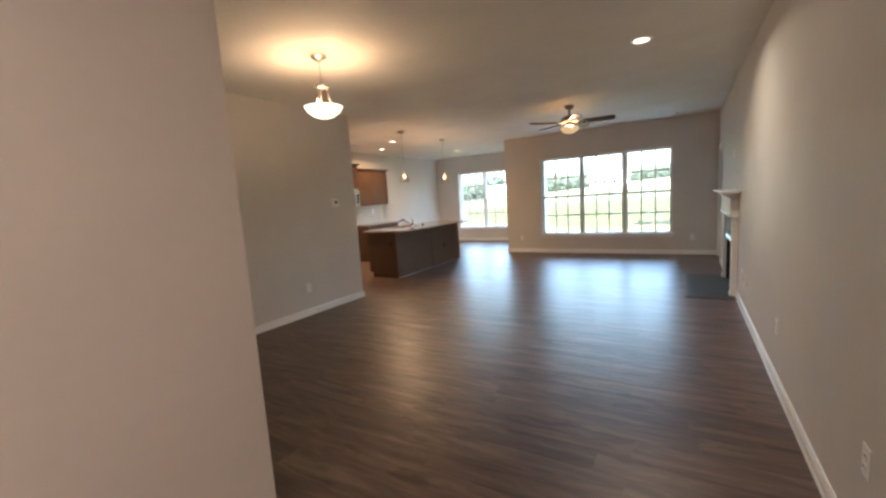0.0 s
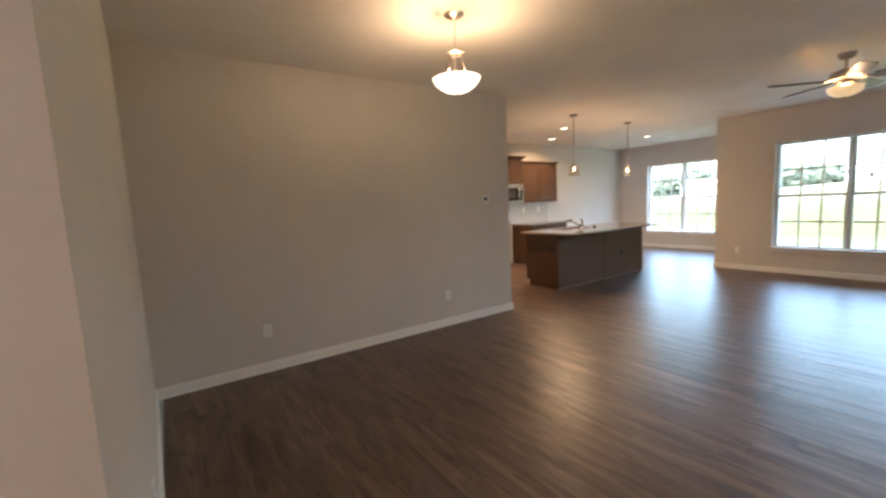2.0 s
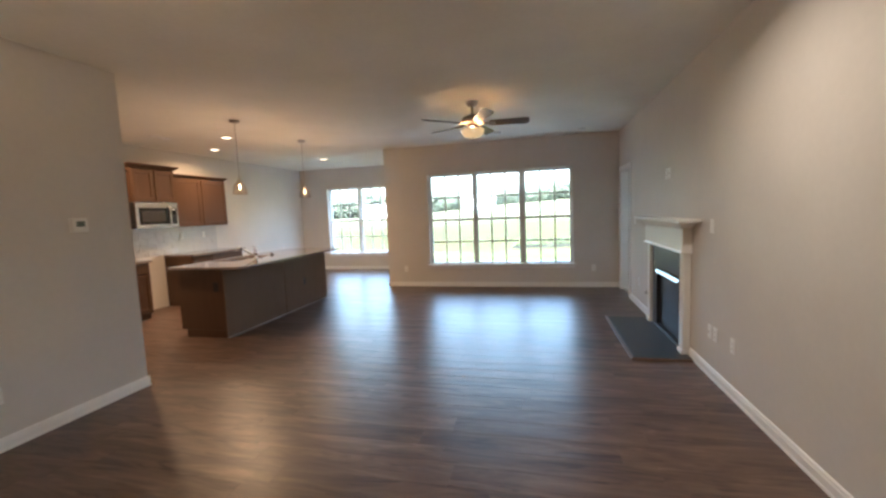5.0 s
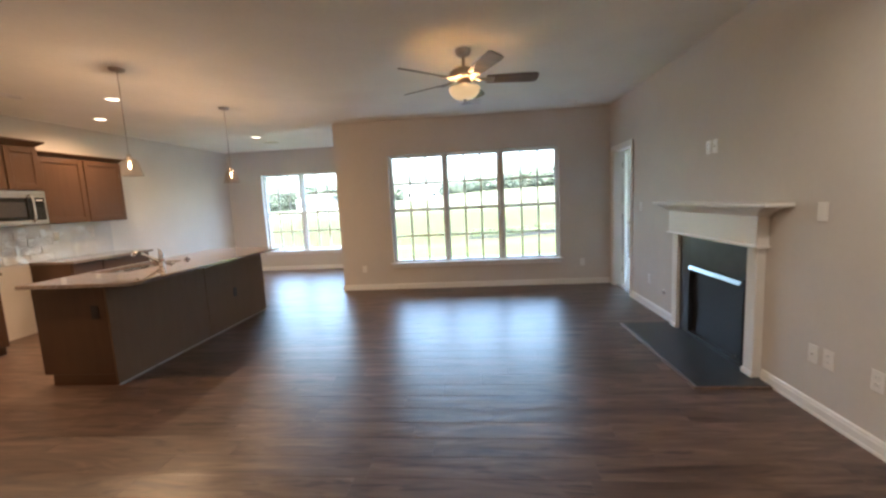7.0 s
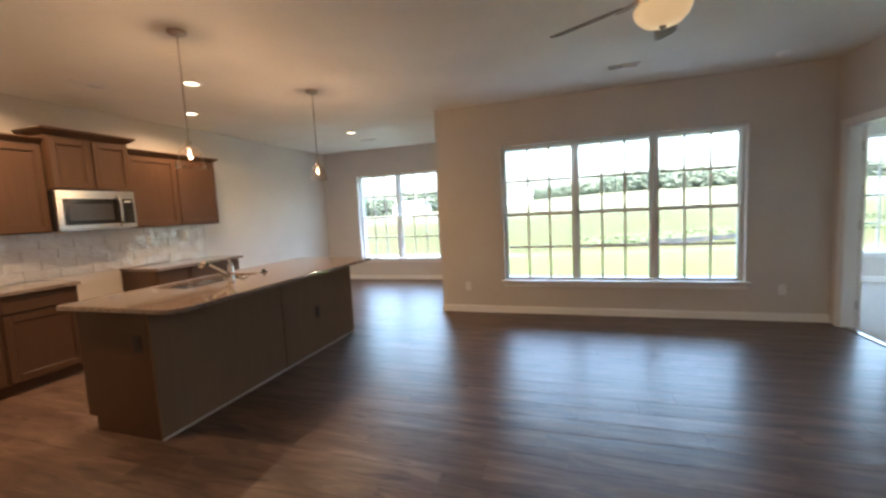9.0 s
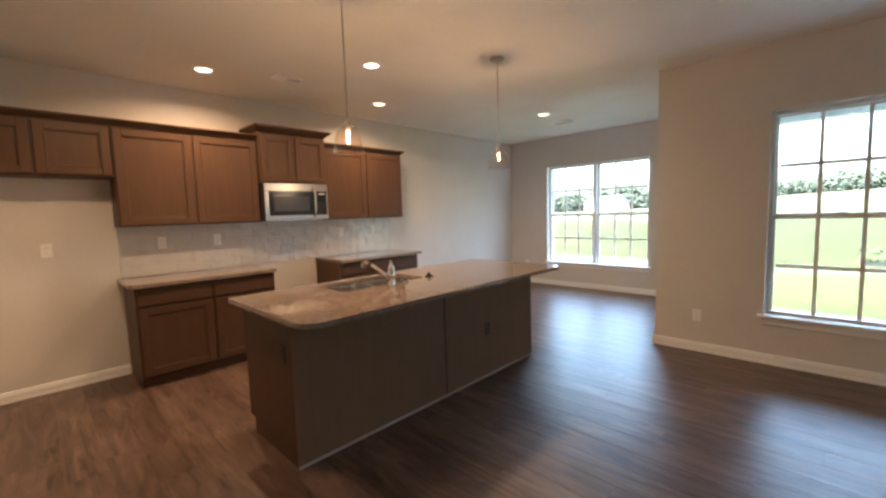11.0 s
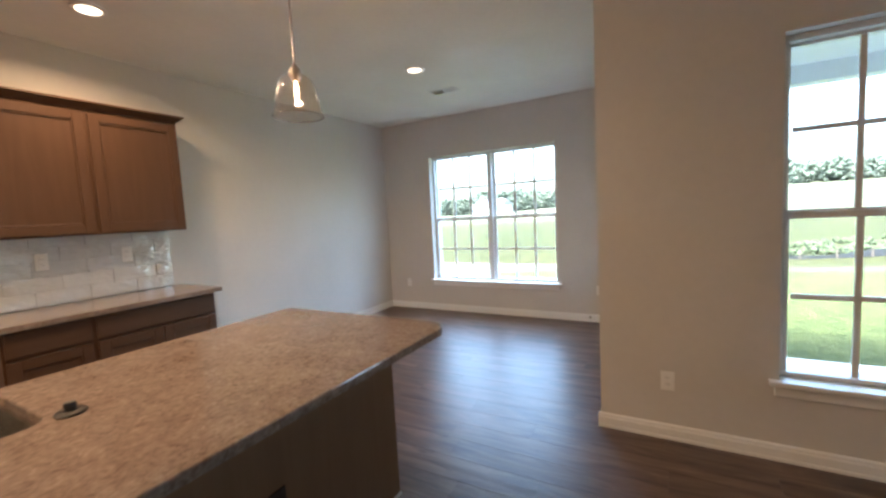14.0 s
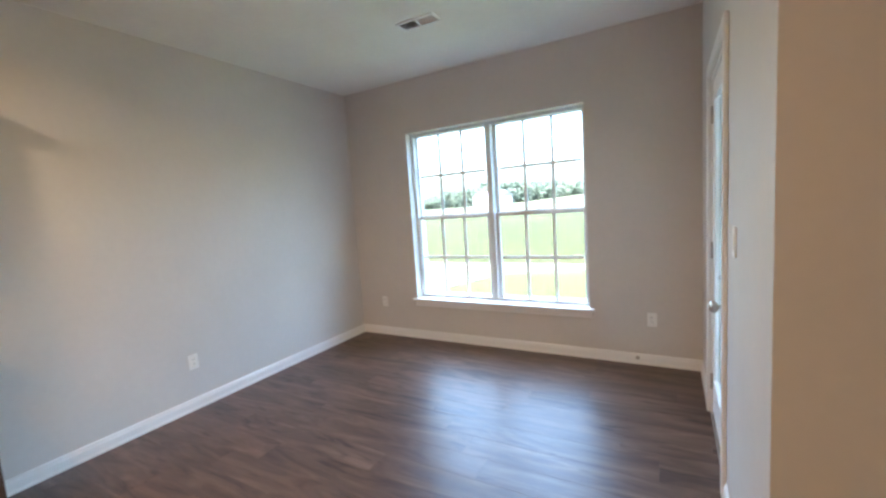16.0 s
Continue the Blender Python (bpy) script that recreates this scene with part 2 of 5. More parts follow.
def tile_material():
    m, nt, p = material("glazed_tile_white")
    info = nt.nodes.new("ShaderNodeObjectInfo")
    c = ramp(nt, info.outputs["Random"], [(0.0, (0.645, 0.645, 0.63)), (0.5, (0.665, 0.665, 0.65)), (1.0, (0.69, 0.69, 0.68))])
    nt.links.new(c, p.inputs["Base Color"])
    p.inputs["Roughness"].default_value = 0.045
    p.inputs["Specular IOR Level"].default_value = 1.0
    p.inputs["Coat Weight"].default_value = 1.0
    p.inputs["Coat IOR"].default_value = 1.7
    p.inputs["Coat Roughness"].default_value = 0.02
    w = node(nt, "ShaderNodeTexNoise", [("Vector", place(nt, (1, 0.7, 1.3)))], Scale=26.0, Detail=1.0)
    v = node(nt, "ShaderNodeTexNoise", [("Vector", place(nt))], Scale=9.0, Detail=0.0)
    h = maths(nt, "ADD", maths(nt, "MULTIPLY", w.outputs["Fac"], 0.45), v.outputs["Fac"])
    bumped(nt, p, h, 0.9, 0.013)
    nt.links.new(p.inputs["Normal"].links[0].from_socket, p.inputs["Coat Normal"])
    return m


M_TILE = tile_material()
M_GROUT = plain("grout_pale", (0.60, 0.595, 0.58), 0.9)


def ground_material():
    """Mown lawn, rough field, pale graded soil beyond; a worn straw strip between."""
    m, nt, p = material("grass_and_field")
    geo = nt.nodes.new("ShaderNodeNewGeometry")
    sep = node(nt, "ShaderNodeSeparateXYZ", [("Vector", geo.outputs["Position"])])
    x, y = sep.outputs["X"], sep.outputs["Y"]
    n1 = node(nt, "ShaderNodeTexNoise", [("Vector", place(nt))], Scale=0.35, Detail=5.0)
    n2 = node(nt, "ShaderNodeTexNoise", [("Vector", place(nt))], Scale=6.0, Detail=6.0, Roughness=0.7)
    n3 = node(nt, "ShaderNodeTexNoise", [("Vector", place(nt, (0.03, 0.09, 1)))], Scale=1.0, Detail=5.0)
    lawn = ramp(nt, n2.outputs["Fac"], [(0.36, (0.0136, 0.0184, 0.0048)), (0.5, (0.0272, 0.0328, 0.0088)), (0.66, (0.0464, 0.0512, 0.0160))])
    field = ramp(nt, n1.outputs["Fac"], [(0.3, (0.0133, 0.0155, 0.0034)), (0.5, (0.0178, 0.0184, 0.0046)), (0.7, (0.0230, 0.0202, 0.0069))])
    field = mixed(nt, 0.5, field, ramp(nt, n3.outputs["Fac"], [(0.35, (0.0133, 0.0162, 0.0034)), (0.65, (0.0219, 0.0207, 0.0063))]))
    pale = ramp(nt, n3.outputs["Fac"], [(0.3, (0.0357, 0.0374, 0.0196)), (0.7, (0.0495, 0.0495, 0.0306))])
    straw = ramp(nt, n2.outputs["Fac"], [(0.3, (0.0259, 0.0288, 0.0138)), (0.7, (0.0403, 0.0403, 0.0242))])
    wob = maths(nt, "MULTIPLY", maths(nt, "SUBTRACT", n1.outputs["Fac"], 0.5), 1.2)
    yy = maths(nt, "ADD", maths(nt, "SUBTRACT", y, maths(nt, "MULTIPLY", x, 0.18)), wob)

    def step(a, b):
        r = nt.nodes.new("ShaderNodeMapRange")
        nt.links.new(yy, r.inputs[0])
        r.inputs[1].default_value, r.inputs[2].default_value = a, b
        return r.outputs[0]

    c = mixed(nt, step(17.4, 17.8), lawn, straw)
    c = mixed(nt, step(18.1, 18.7), c, field)
    c = mixed(nt, step(58.0, 70.0), c, pale)
    nt.links.new(c, p.inputs["Base Color"])
    p.inputs["Roughness"].default_value = 0.95
    p.inputs["Specular IOR Level"].default_value = 0.1
    bumped(nt, p, n2.outputs["Fac"], 0.6, 0.08)
    return m


M_GROUND = ground_material()


def leaf_material():
    m, nt, p = material("far_foliage_hazed")
    geo = nt.nodes.new("ShaderNodeNewGeometry")
    # leaf colour lightened past plain foliage: the distance haze is put into it
    c = ramp(nt, geo.outputs["Random Per Island"], [(0.0, (0.135, 0.155, 0.118)), (0.6, (0.142, 0.162, 0.124)), (1.0, (0.15, 0.17, 0.13))])
    nt.links.new(c, p.inputs["Base Color"])
    p.inputs["Roughness"].default_value = 0.9
    p.inputs["Specular IOR Level"].default_value = 0.1
    back = node(nt, "ShaderNodeBsdfTranslucent", [("Color", c)])
    mix = nt.nodes.new("ShaderNodeMixShader")
    mix.inputs[0].default_value = 0.5
    nt.links.new(p.outputs[0], mix.inputs[1])
    nt.links.new(back.outputs[0], mix.inputs[2])
    nt.links.new(mix.outputs[0], nt.nodes["Material Output"].inputs[0])
    return m


M_LEAF = leaf_material()
M_PATH = plain("pale_gravel", (0.065, 0.060, 0.045), 0.95, 0.2, 30.0)
M_SCRUB = plain("scrub_green", (0.022, 0.029, 0.007), 0.95, 0.2, 3.0)
M_BARK = plain("bark", (0.12, 0.09, 0.07), 0.9)
M_TAPE = plain("silt_fence_black", (0.02, 0.02, 0.022), 0.7)

# ---- building helpers ----
ORIGIN = {}


def thing(name, at, label="", category="", group="", kind=""):
    """An Empty at the base of a thing; its parts are given in world metres."""
    e = new(name)
    e.empty_display_size = 0.1
    e.location = at
    ORIGIN[e] = Vector(at)
    return tagged(e, label, category, group, kind)


def part(name, bm, mat, parent=None, label="", smooth=False):
    o = ORIGIN.get(parent, Vector((0, 0, 0))) if parent else Vector((0, 0, 0))
    bm.transform(Matrix.Translation(-o))
    bm.normal_update()
    me = bpy.data.meshes.new(name)
    bm.to_mesh(me)
    bm.free()
    me.materials.append(mat)
    if smooth:
        for f in me.polygons:
            f.use_smooth = True
        me.set_sharp_from_angle(angle=radians(40))
    ob = new(name, me)
    if parent:
        ob.parent = parent
        ORIGIN[ob] = o
    if label:
        ob["label"] = label
    return ob


def solid(name, bm, mat, label="", category="", group="", kind="", smooth=False):
    return tagged(part(name, bm, mat, smooth=smooth), label, category, group, kind)


def box(x0, x1, y0, y1, z0, z1, bevel=0.0, bm=None, seg=1):
    b = bmesh.new()
    bmesh.ops.create_cube(b, size=1.0, matrix=Matrix.LocRotScale(((x0 + x1) / 2, (y0 + y1) / 2, (z0 + z1) / 2), None, (abs(x1 - x0), abs(y1 - y0), abs(z1 - z0))))
    if bevel:
        bmesh.ops.bevel(b, geom=b.edges[:], offset=bevel, segments=seg, affect="EDGES", profile=0.5)
    return add(bm, b)


def add(bm, b):
    if bm is None:
        return b
    me = bpy.data.meshes.new("tmp")
    b.to_mesh(me)
    b.free()
    bm.from_mesh(me)
    bpy.data.meshes.remove(me)
    return bm


def lathe(profile, at, steps=32, bm=None, axis=None, ring=False):
    """A turned body from (radius, height) pairs round z, or round another axis by a turn matrix."""
    b = bmesh.new()
    rings = []
    for r, z in profile:
        rings.append([b.verts.new((r * math.cos(i * math.tau / steps), r * math.sin(i * math.tau / steps), z)) for i in range(steps)])
    for a, c in zip(rings, rings[1:]):
        for i in range(steps):
            b.faces.new((a[i], a[(i + 1) % steps], c[(i + 1) % steps], c[i]))
    if ring:
        for i in range(steps):
            b.faces.new((rings[-1][i], rings[-1][(i + 1) % steps], rings[0][(i + 1) % steps], rings[0][i]))
    if profile[0][0] > 1e-4 and not ring:
        b.faces.new(rings[0][::-1])
    if profile[-1][0] > 1e-4 and not ring:
        b.faces.new(rings[-1])
    bmesh.ops.remove_doubles(b, verts=b.verts, dist=1e-5)
    b.transform(Matrix.Translation(at) @ (axis or Matrix()))
    bmesh.ops.recalc_face_normals(b, faces=b.faces)
    return add(bm, b)


def tube(points, radius, steps=10, bm=None):
    """A round bar along points."""
    b = bmesh.new()
    pts = [Vector(p) for p in points]
    rings = []
    for i, p in enumerate(pts):
        d = (pts[min(i + 1, len(pts) - 1)] - pts[max(i - 1, 0)]).normalized()
        q = d.to_track_quat("Z", "Y").to_matrix()
        r = radius[i] if isinstance(radius, (list, tuple)) else radius
        rings.append([b.verts.new(p + q @ Vector((r * math.cos(k * math.tau / steps), r * math.sin(k * math.tau / steps), 0))) for k in range(steps)])
    for a, c in zip(rings, rings[1:]):
        best = min(range(steps), key=lambda s: sum((a[k].co - c[(k + s) % steps].co).length for k in range(steps)))
        for k in range(steps):
            b.faces.new((a[k], a[(k + 1) % steps], c[(k + 1 + best) % steps], c[(k + best) % steps]))
    b.faces.new(rings[0][::-1])
    b.faces.new(rings[-1])
    bmesh.ops.recalc_face_normals(b, faces=b.faces)
    return add(bm, b)


def prism(profile, u0, u1, frame_of, bm=None):
    """A moulding: a closed (out, up) profile run from u0 to u1; frame_of(u, out, up) gives the place."""
    b = bmesh.new()
    a = [b.verts.new(frame_of(u0, o, z)) for o, z in profile]
    c = [b.verts.new(frame_of(u1, o, z)) for o, z in profile]
    n = len(profile)
    for i in range(n):
        b.faces.new((a[i], a[(i + 1) % n], c[(i + 1) % n], c[i]))
    b.faces.new(a[::-1])
    b.faces.new(c)
    bmesh.ops.recalc_face_normals(b, faces=b.faces)
    return add(bm, b)


def frustum(lo, hi, z0, z1, bm=None):
    """A solid between two rectangles (x0, x1, y0, y1) at two heights."""
    b = bmesh.new()
    v = []
    for (x0, x1, y0, y1), z in ((lo, z0), (hi, z1)):
        v.append([b.verts.new(p) for p in ((x0, y0, z), (x1, y0, z), (x1, y1, z), (x0, y1, z))])
    for i in range(4):
        b.faces.new((v[0][i], v[0][(i + 1) % 4], v[1][(i + 1) % 4], v[1][i]))
    b.faces.new(v[0][::-1])
    b.faces.new(v[1])
    bmesh.ops.recalc_face_normals(b, faces=b.faces)
    return add(bm, b)


def rounded(x0, x1, y0, y1, radii, n=6):
    """Outline of a rectangle with corner radii for (x0,y0), (x1,y0), (x1,y1), (x0,y1)."""
    pts = []
    for (cx, cy, sx, sy, start), r in zip(((x0, y0, 1, 1, 180), (x1, y0, -1, 1, 270), (x1, y1, -1, -1, 0), (x0, y1, 1, -1, 90)), radii):
        for k in range(n + 1):
            a = radians(start + 90 * k / n)
            pts.append((cx + sx * r + r * math.cos(a), cy + sy * r + r * math.sin(a)))
    return pts


def slab(outline, holes, z0, z1):
    b = bmesh.new()
    edges = []
    for loop in (outline, *holes):
        vs = [b.verts.new((x, y, z0)) for x, y in loop]
        edges += [b.edges.new((vs[i], vs[(i + 1) % len(vs)])) for i in range(len(vs))]
    bmesh.ops.triangle_fill(b, use_beauty=True, edges=edges)
    ext = bmesh.ops.extrude_face_region(b, geom=b.faces[:])
    for v in ext["geom"]:
        if isinstance(v, bmesh.types.BMVert):
            v.co.z = z1
    bmesh.ops.recalc_face_normals(b, faces=b.faces)
    return b


# ---- plan ----
H = 2.743
XR, XL, XH, XD, XJ, XB = 0.955, -6.825, -0.827, -3.90, -3.40, -6.08
YF, YN, YD, YK, YS = 8.42, 10.837, -0.33, 3.582, -4.2
YH = -0.251
OUT = 0.24
GZ = -0.33


def wall_sheet(a, b, z1, openings, t0, t1):
    """One solid wall with its openings, in (along, up, through) coordinates."""
    low = sorted(o for o in openings if o[2] <= 0)
    outline = [(a, 0.0)]
    for p, q, _, top in low:
        outline += [(p, 0.0), (p, top), (q, top), (q, 0.0)]
    outline += [(b, 0.0), (b, z1), (a, z1)]
    holes = [[(p, c), (q, c), (q, d), (p, d)] for p, q, c, d in openings if c > 0]
    return slab(outline, holes, t0, t1)


def wall_x(name, x0, x1, y0, y1, openings=(), z1=H, label="greige painted drywall wall"):
    """A wall of thickness x0..x1 that runs along y; openings are (y0, y1, z0, z1)."""
    bm = wall_sheet(y0, y1, z1, openings, x0, x1)
    for v in bm.verts:
        u, w, d = v.co
        v.co = (d, u, w)
    bmesh.ops.recalc_face_normals(bm, faces=bm.faces)
    return solid(name, bm, M_WALL, label, "wall", kind="structure")


def wall_y(name, y0, y1, x0, x1, openings=(), z1=H, label="greige painted drywall wall"):
    """A wall of thickness y0..y1 that runs along x; openings are (x0, x1, z0, z1)."""
    bm = wall_sheet(x0, x1, z1, openings, y0, y1)
    for v in bm.verts:
        u, w, d = v.co
        v.co = (u, d, w)
    bmesh.ops.recalc_face_normals(bm, faces=bm.faces)
    return solid(name, bm, M_WALL, label, "wall", kind="structure")


W1 = (-2.52, 0.185, 0.415, 2.19)
W2 = (-6.03, -4.235, 0.425, 2.205)
W3 = (2.44, 4.10, 0.43, 2.20)
wall_y("wall_far", YF, YF + OUT, XJ, XR + 0.05, [W1], label="greige painted window wall of the living room")
wall_x("wall_nook_door", XJ, XJ + OUT, YF + OUT, YN, [(9.365, 10.165, 0.0, 2.07)], label="greige painted nook wall beside the glazed back door")
wall_y("wall_nook_far", YN, YN + OUT, XL - 0.2, XJ + OUT, [W2], label="greige painted window wall of the breakfast nook")
wall_x("wall_kitchen", XL - 0.2, XL, YK - 0.12, YN, label="long greige painted wall behind the kitchen cabinets")
wall_y("wall_kitchen_stub", YK - 0.12, YK, XL, XB, label="short greige painted wall beside the fridge space")
wall_x("wall_passage", XB - 0.12, XB, 1.4, YK - 0.12)
wall_y("wall_passage_end", 1.28, 1.4, XB - 0.12, XD - 0.12)
wall_x("wall_dining", XD - 0.12, XD, YD - 0.12, YK, label="wide greige painted dining room wall")
back = wall_y("wall_dining_back", YD - 0.12, YD, XD, XH - 0.12)


def skew(ob):
    """The dining room's back wall runs slightly out of square, meeting the hall corner further forward."""
    for v in ob.data.vertices:
        v.co.y += (YH - YD) * (v.co.x - XD) / (XH - XD)


skew(back)
wall_x("wall_hall", XH - 0.12, XH, YS, YH, label="greige painted hallway wall end")
wall_y("wall_hall_end", YS - 0.12, YS, XH - 0.12, XR + 0.12)
wall_x("wall_right", XR, XR + 0.12, YS, YF, [(5.095, 5.915, 0.0, 0.72), (7.525, 8.255, 0.0, 2.045)], label="long greige painted wall with the fireplace")
wall_x("wall_bedroom_left", XR + 0.05, XR + 0.25, YF + OUT, YN)
wall_y("wall_bedroom_far", YN, YN + OUT, XR + 0.05, 5.2, [W3], label="greige painted bedroom window wall")
# bare opening added out of view to let more daylight into the bedroom
wall_x("wall_bedroom_right", 5.2, 5.4, 3.6, YN + OUT, [(7.3, 8.7, 0.43, 2.20)])
wall_y("wall_bedroom_near", 3.6, 3.72, XR + 0.5, 5.2)

solid("ceiling", box(XL - 0.2, 5.4, YS - 0.12, YF + OUT, H, H + 0.1), M_CEIL, "flat off-white painted ceiling", "ceiling", kind="structure")
solid("ceiling_nook", box(XL - 0.2, XJ + OUT, YF + OUT, YN + OUT, H, H + 0.1), M_CEIL, "flat off-white painted nook ceiling", "ceiling", kind="structure")
solid("ceiling_bedroom", box(XR + 0.05, 5.4, YF + OUT, YN + OUT, H, H + 0.1), M_CEIL, "flat off-white painted bedroom ceiling", "ceiling", kind="structure")
solid("floor", box(XL - 0.2, XR + 0.12, YS - 0.12, YF + OUT, GZ, -0.012), M_GROUT, "dark floor slab under the planks", "floor", kind="structure")
solid("floor_nook", box(XL - 0.2, XJ + OUT, YF + OUT, YN + OUT, GZ, -0.012), M_GROUT, "floor slab under the nook planks", "floor", kind="structure")
solid("floor_bedroom", box(XR + 0.12, 5.4, 3.6, YN + OUT, GZ, 0.004), M_CARPET, "pale beige carpet on the bedroom floor", "carpet", kind="structure")

# added sun-blocking slab as roof, out of view; covered porch between nook and bedroom
solid("roof", box(XL - 0.7, 6.0, YS - 0.6, YN + OUT + 0.3, H + 0.105, H + 0.26), M_ROOF, "unseen flat roof slab added to keep sun off the house", "roof", kind="structure")
solid("porch_ceiling", box(XJ + OUT, XR + 0.05, YF + OUT, YN + 0.1, 2.62, 2.70), M_PORCH, "white boarded ceiling of the covered porch", "ceiling", kind="structure")
solid("porch_beam", box(XJ + OUT, XR + 0.05, YN + 0.1, YN + OUT + 0.06, 2.45, H + 0.1), M_PORCH, "white boxed beam at the porch edge", "beam", kind="structure")
solid("patio", box(XJ + OUT, XR + 0.05, YF + OUT, 10.98, GZ - 0.1, -0.25, 0.01), M_CONCRETE, "pale concrete patio slab under the porch", "patio", kind="structure")


# ---- baseboards ----
BASE = [(0, 0), (0.017, 0), (0.017, 0.014), (0.013, 0.021), (0.013, 0.062), (0.009, 0.073), (0.009, 0.081), (0.004, 0.089), (0, 0.091)]


def base_x(x, side, y0, y1):
    """Along a wall face at x; side is the way into the room."""
    solid("baseboard", prism(BASE, y0, y1, lambda u, o, z: (x + side * o, u, z)), M_TRIM, "white painted wooden baseboard along the wall", "baseboard", "baseboards", "structure")


def base_y(y, side, x0, x1):
    return solid("baseboard", prism(BASE, x0, x1, lambda u, o, z: (u, y + side * o, z)), M_TRIM, "white painted wooden baseboard along the wall", "baseboard", "baseboards", "structure")


base_y(YF, -1, XJ - 0.017, XR)
base_x(XJ, -1, YF, 9.302)
base_x(XJ, -1, 10.228, YN)
base_y(YN, -1, XL, XJ)
base_x(XL, 1, 7.70, YN)
base_x(XL, 1, YK, 4.52)
base_y(YK, 1, XL, XB + 0.017)
base_x(XB, 1, 1.4, YK)
base_x(XD, 1, YD, YK + 0.017)
base_y(YK, 1, XD - 0.12, XD)
skew(base_y(YD, 1, XD, XH + 0.017))
base_x(XH, 1, YS, YH)
base_x(XR, -1, YS, 4.914)
base_x(XR, -1, 6.166, 7.462)
base_y(YN, -1, XR + 0.25, 5.2)


# ---- windows ----
def window(name, hole, units, yw, yg, z0, z1, meet, label):
    """Double-hung units in one opening; each sash has six panes behind white grilles."""
    a, b, c, d = hole
    w = thing(name, ((a + b) / 2, yw, c), label, "window", kind="structure")
    bm = bmesh.new()
    for x0, x1, za, zb in ((a, b, d - 0.03, d), (a, b, c + 0.028, c + 0.05), (a, a + 0.03, c + 0.05, d - 0.03), (b - 0.03, b, c + 0.05, d - 0.03)):
        box(x0, x1, yg - 0.05, yg + 0.08, za, zb, 0.003, bm)
    part("window_frame", bm, M_VINYL, w)
    part("window_sill", box(a - 0.045, b + 0.045, yw - 0.045, yg - 0.052, c, c + 0.026, 0.006, seg=2), M_TRIM, w, "white painted window stool")
    part("window_apron", box(a - 0.02, b + 0.02, yw - 0.014, yw - 0.001, c - 0.06, c - 0.002, 0.003), M_TRIM, w)
    for (p0, p1), (q0, q1) in zip(units, units[1:]):
        part("mullion", box(p1 + 0.035, q0 - 0.035, yg - 0.075, yg + 0.08, c + 0.052, d - 0.032, 0.004), M_VINYL, w)
    for x0, x1 in units:
        for lower in (True, False):
            za, zb = (z0, meet - 0.022) if lower else (meet + 0.022, z1)
            y = yg - 0.018 if lower else yg + 0.018
            bm = bmesh.new()
            f = 0.034
            box(x0 - f, x0, y - 0.016, y + 0.016, za - f, zb + f, 0.003, bm)
            box(x1, x1 + f, y - 0.016, y + 0.016, za - f, zb + f, 0.003, bm)
            box(x0, x1, y - 0.015, y + 0.015, za - f, za, 0.003, bm)
            box(x0, x1, y - 0.015, y + 0.015, zb, zb + f, 0.003, bm)
            s = part("lower_sash" if lower else "upper_sash", bm, M_VINYL, w)
            bm = bmesh.new()
            for k in (1, 2):
                xm = x0 + (x1 - x0) * k / 3
                box(xm - 0.013, xm + 0.013, y - 0.007, y + 0.007, za, zb, bm=bm)
            zm = (za + zb) / 2
            for k in range(3):
                box(x0 + (x1 - x0) * k / 3 + 0.013, x0 + (x1 - x0) * (k + 1) / 3 - 0.013, y - 0.0065, y + 0.0065, zm - 0.013, zm + 0.013, bm=bm)
            part("grille", bm, M_VINYL, s)
            pane = part("pane", box(x0 - 0.005, x1 + 0.005, y + 0.008, y + 0.012, za - 0.005, zb + 0.005), M_GLASS, s)
            pane.visible_shadow = False
        part("sash_lock", box((x0 + x1) / 2 - 0.03, (x0 + x1) / 2 + 0.03, yg - 0.05, yg - 0.035, meet + 0.014, meet + 0.028, 0.004), M_VINYL, w)
    return w


window("window_1", W1, [(-2.474, -1.659), (-1.563, -0.774), (-0.662, 0.137)], YF, YF + 0.12, 0.458, 2.146, 1.30, "triple white vinyl double-hung window with grilles above the field")
window("window_2", W2, [(-5.986, -5.20), (-5.075, -4.28)], YN, YN + 0.14, 0.475, 2.17, 1.315, "double white vinyl double-hung window with grilles in the nook")
window("window_3", W3, [(2.485, 3.22), (3.32, 4.055)], YN, YN + 0.12, 0.475, 2.158, 1.31, "double white vinyl window with grilles in the carpeted bedroom")


# ---- doors ----
def casing(parent, x, side, y0, y1, top, w=0.062, t=0.018):
    """Flat white casing round an opening in a wall that runs along y."""
    xa, xb = sorted((x, x + side * t))
    part("casing", box(xa, xb, y0 - w, y0, 0, top + w, 0.004), M_TRIM, parent)
    part("casing", box(xa, xb, y1, y1 + w, 0, top + w, 0.004), M_TRIM, parent)
    part("casing", box(xa, xb, y0, y1, top, top + w, 0.004), M_TRIM, parent)


def knob(parent, at, way, mat=M_NICKEL):
    turn = Vector(way).to_track_quat("Z", "Y").to_matrix().to_4x4()
    k = part("door_knob", lathe([(0.0, 0), (0.032, 0), (0.032, 0.006), (0.013, 0.012), (0.011, 0.03), (0.022, 0.036), (0.029, 0.048), (0.027, 0.060), (0.016, 0.068), (0, 0.069)], at, 24, axis=turn), mat, parent, "round brushed nickel knob", True)
    return k


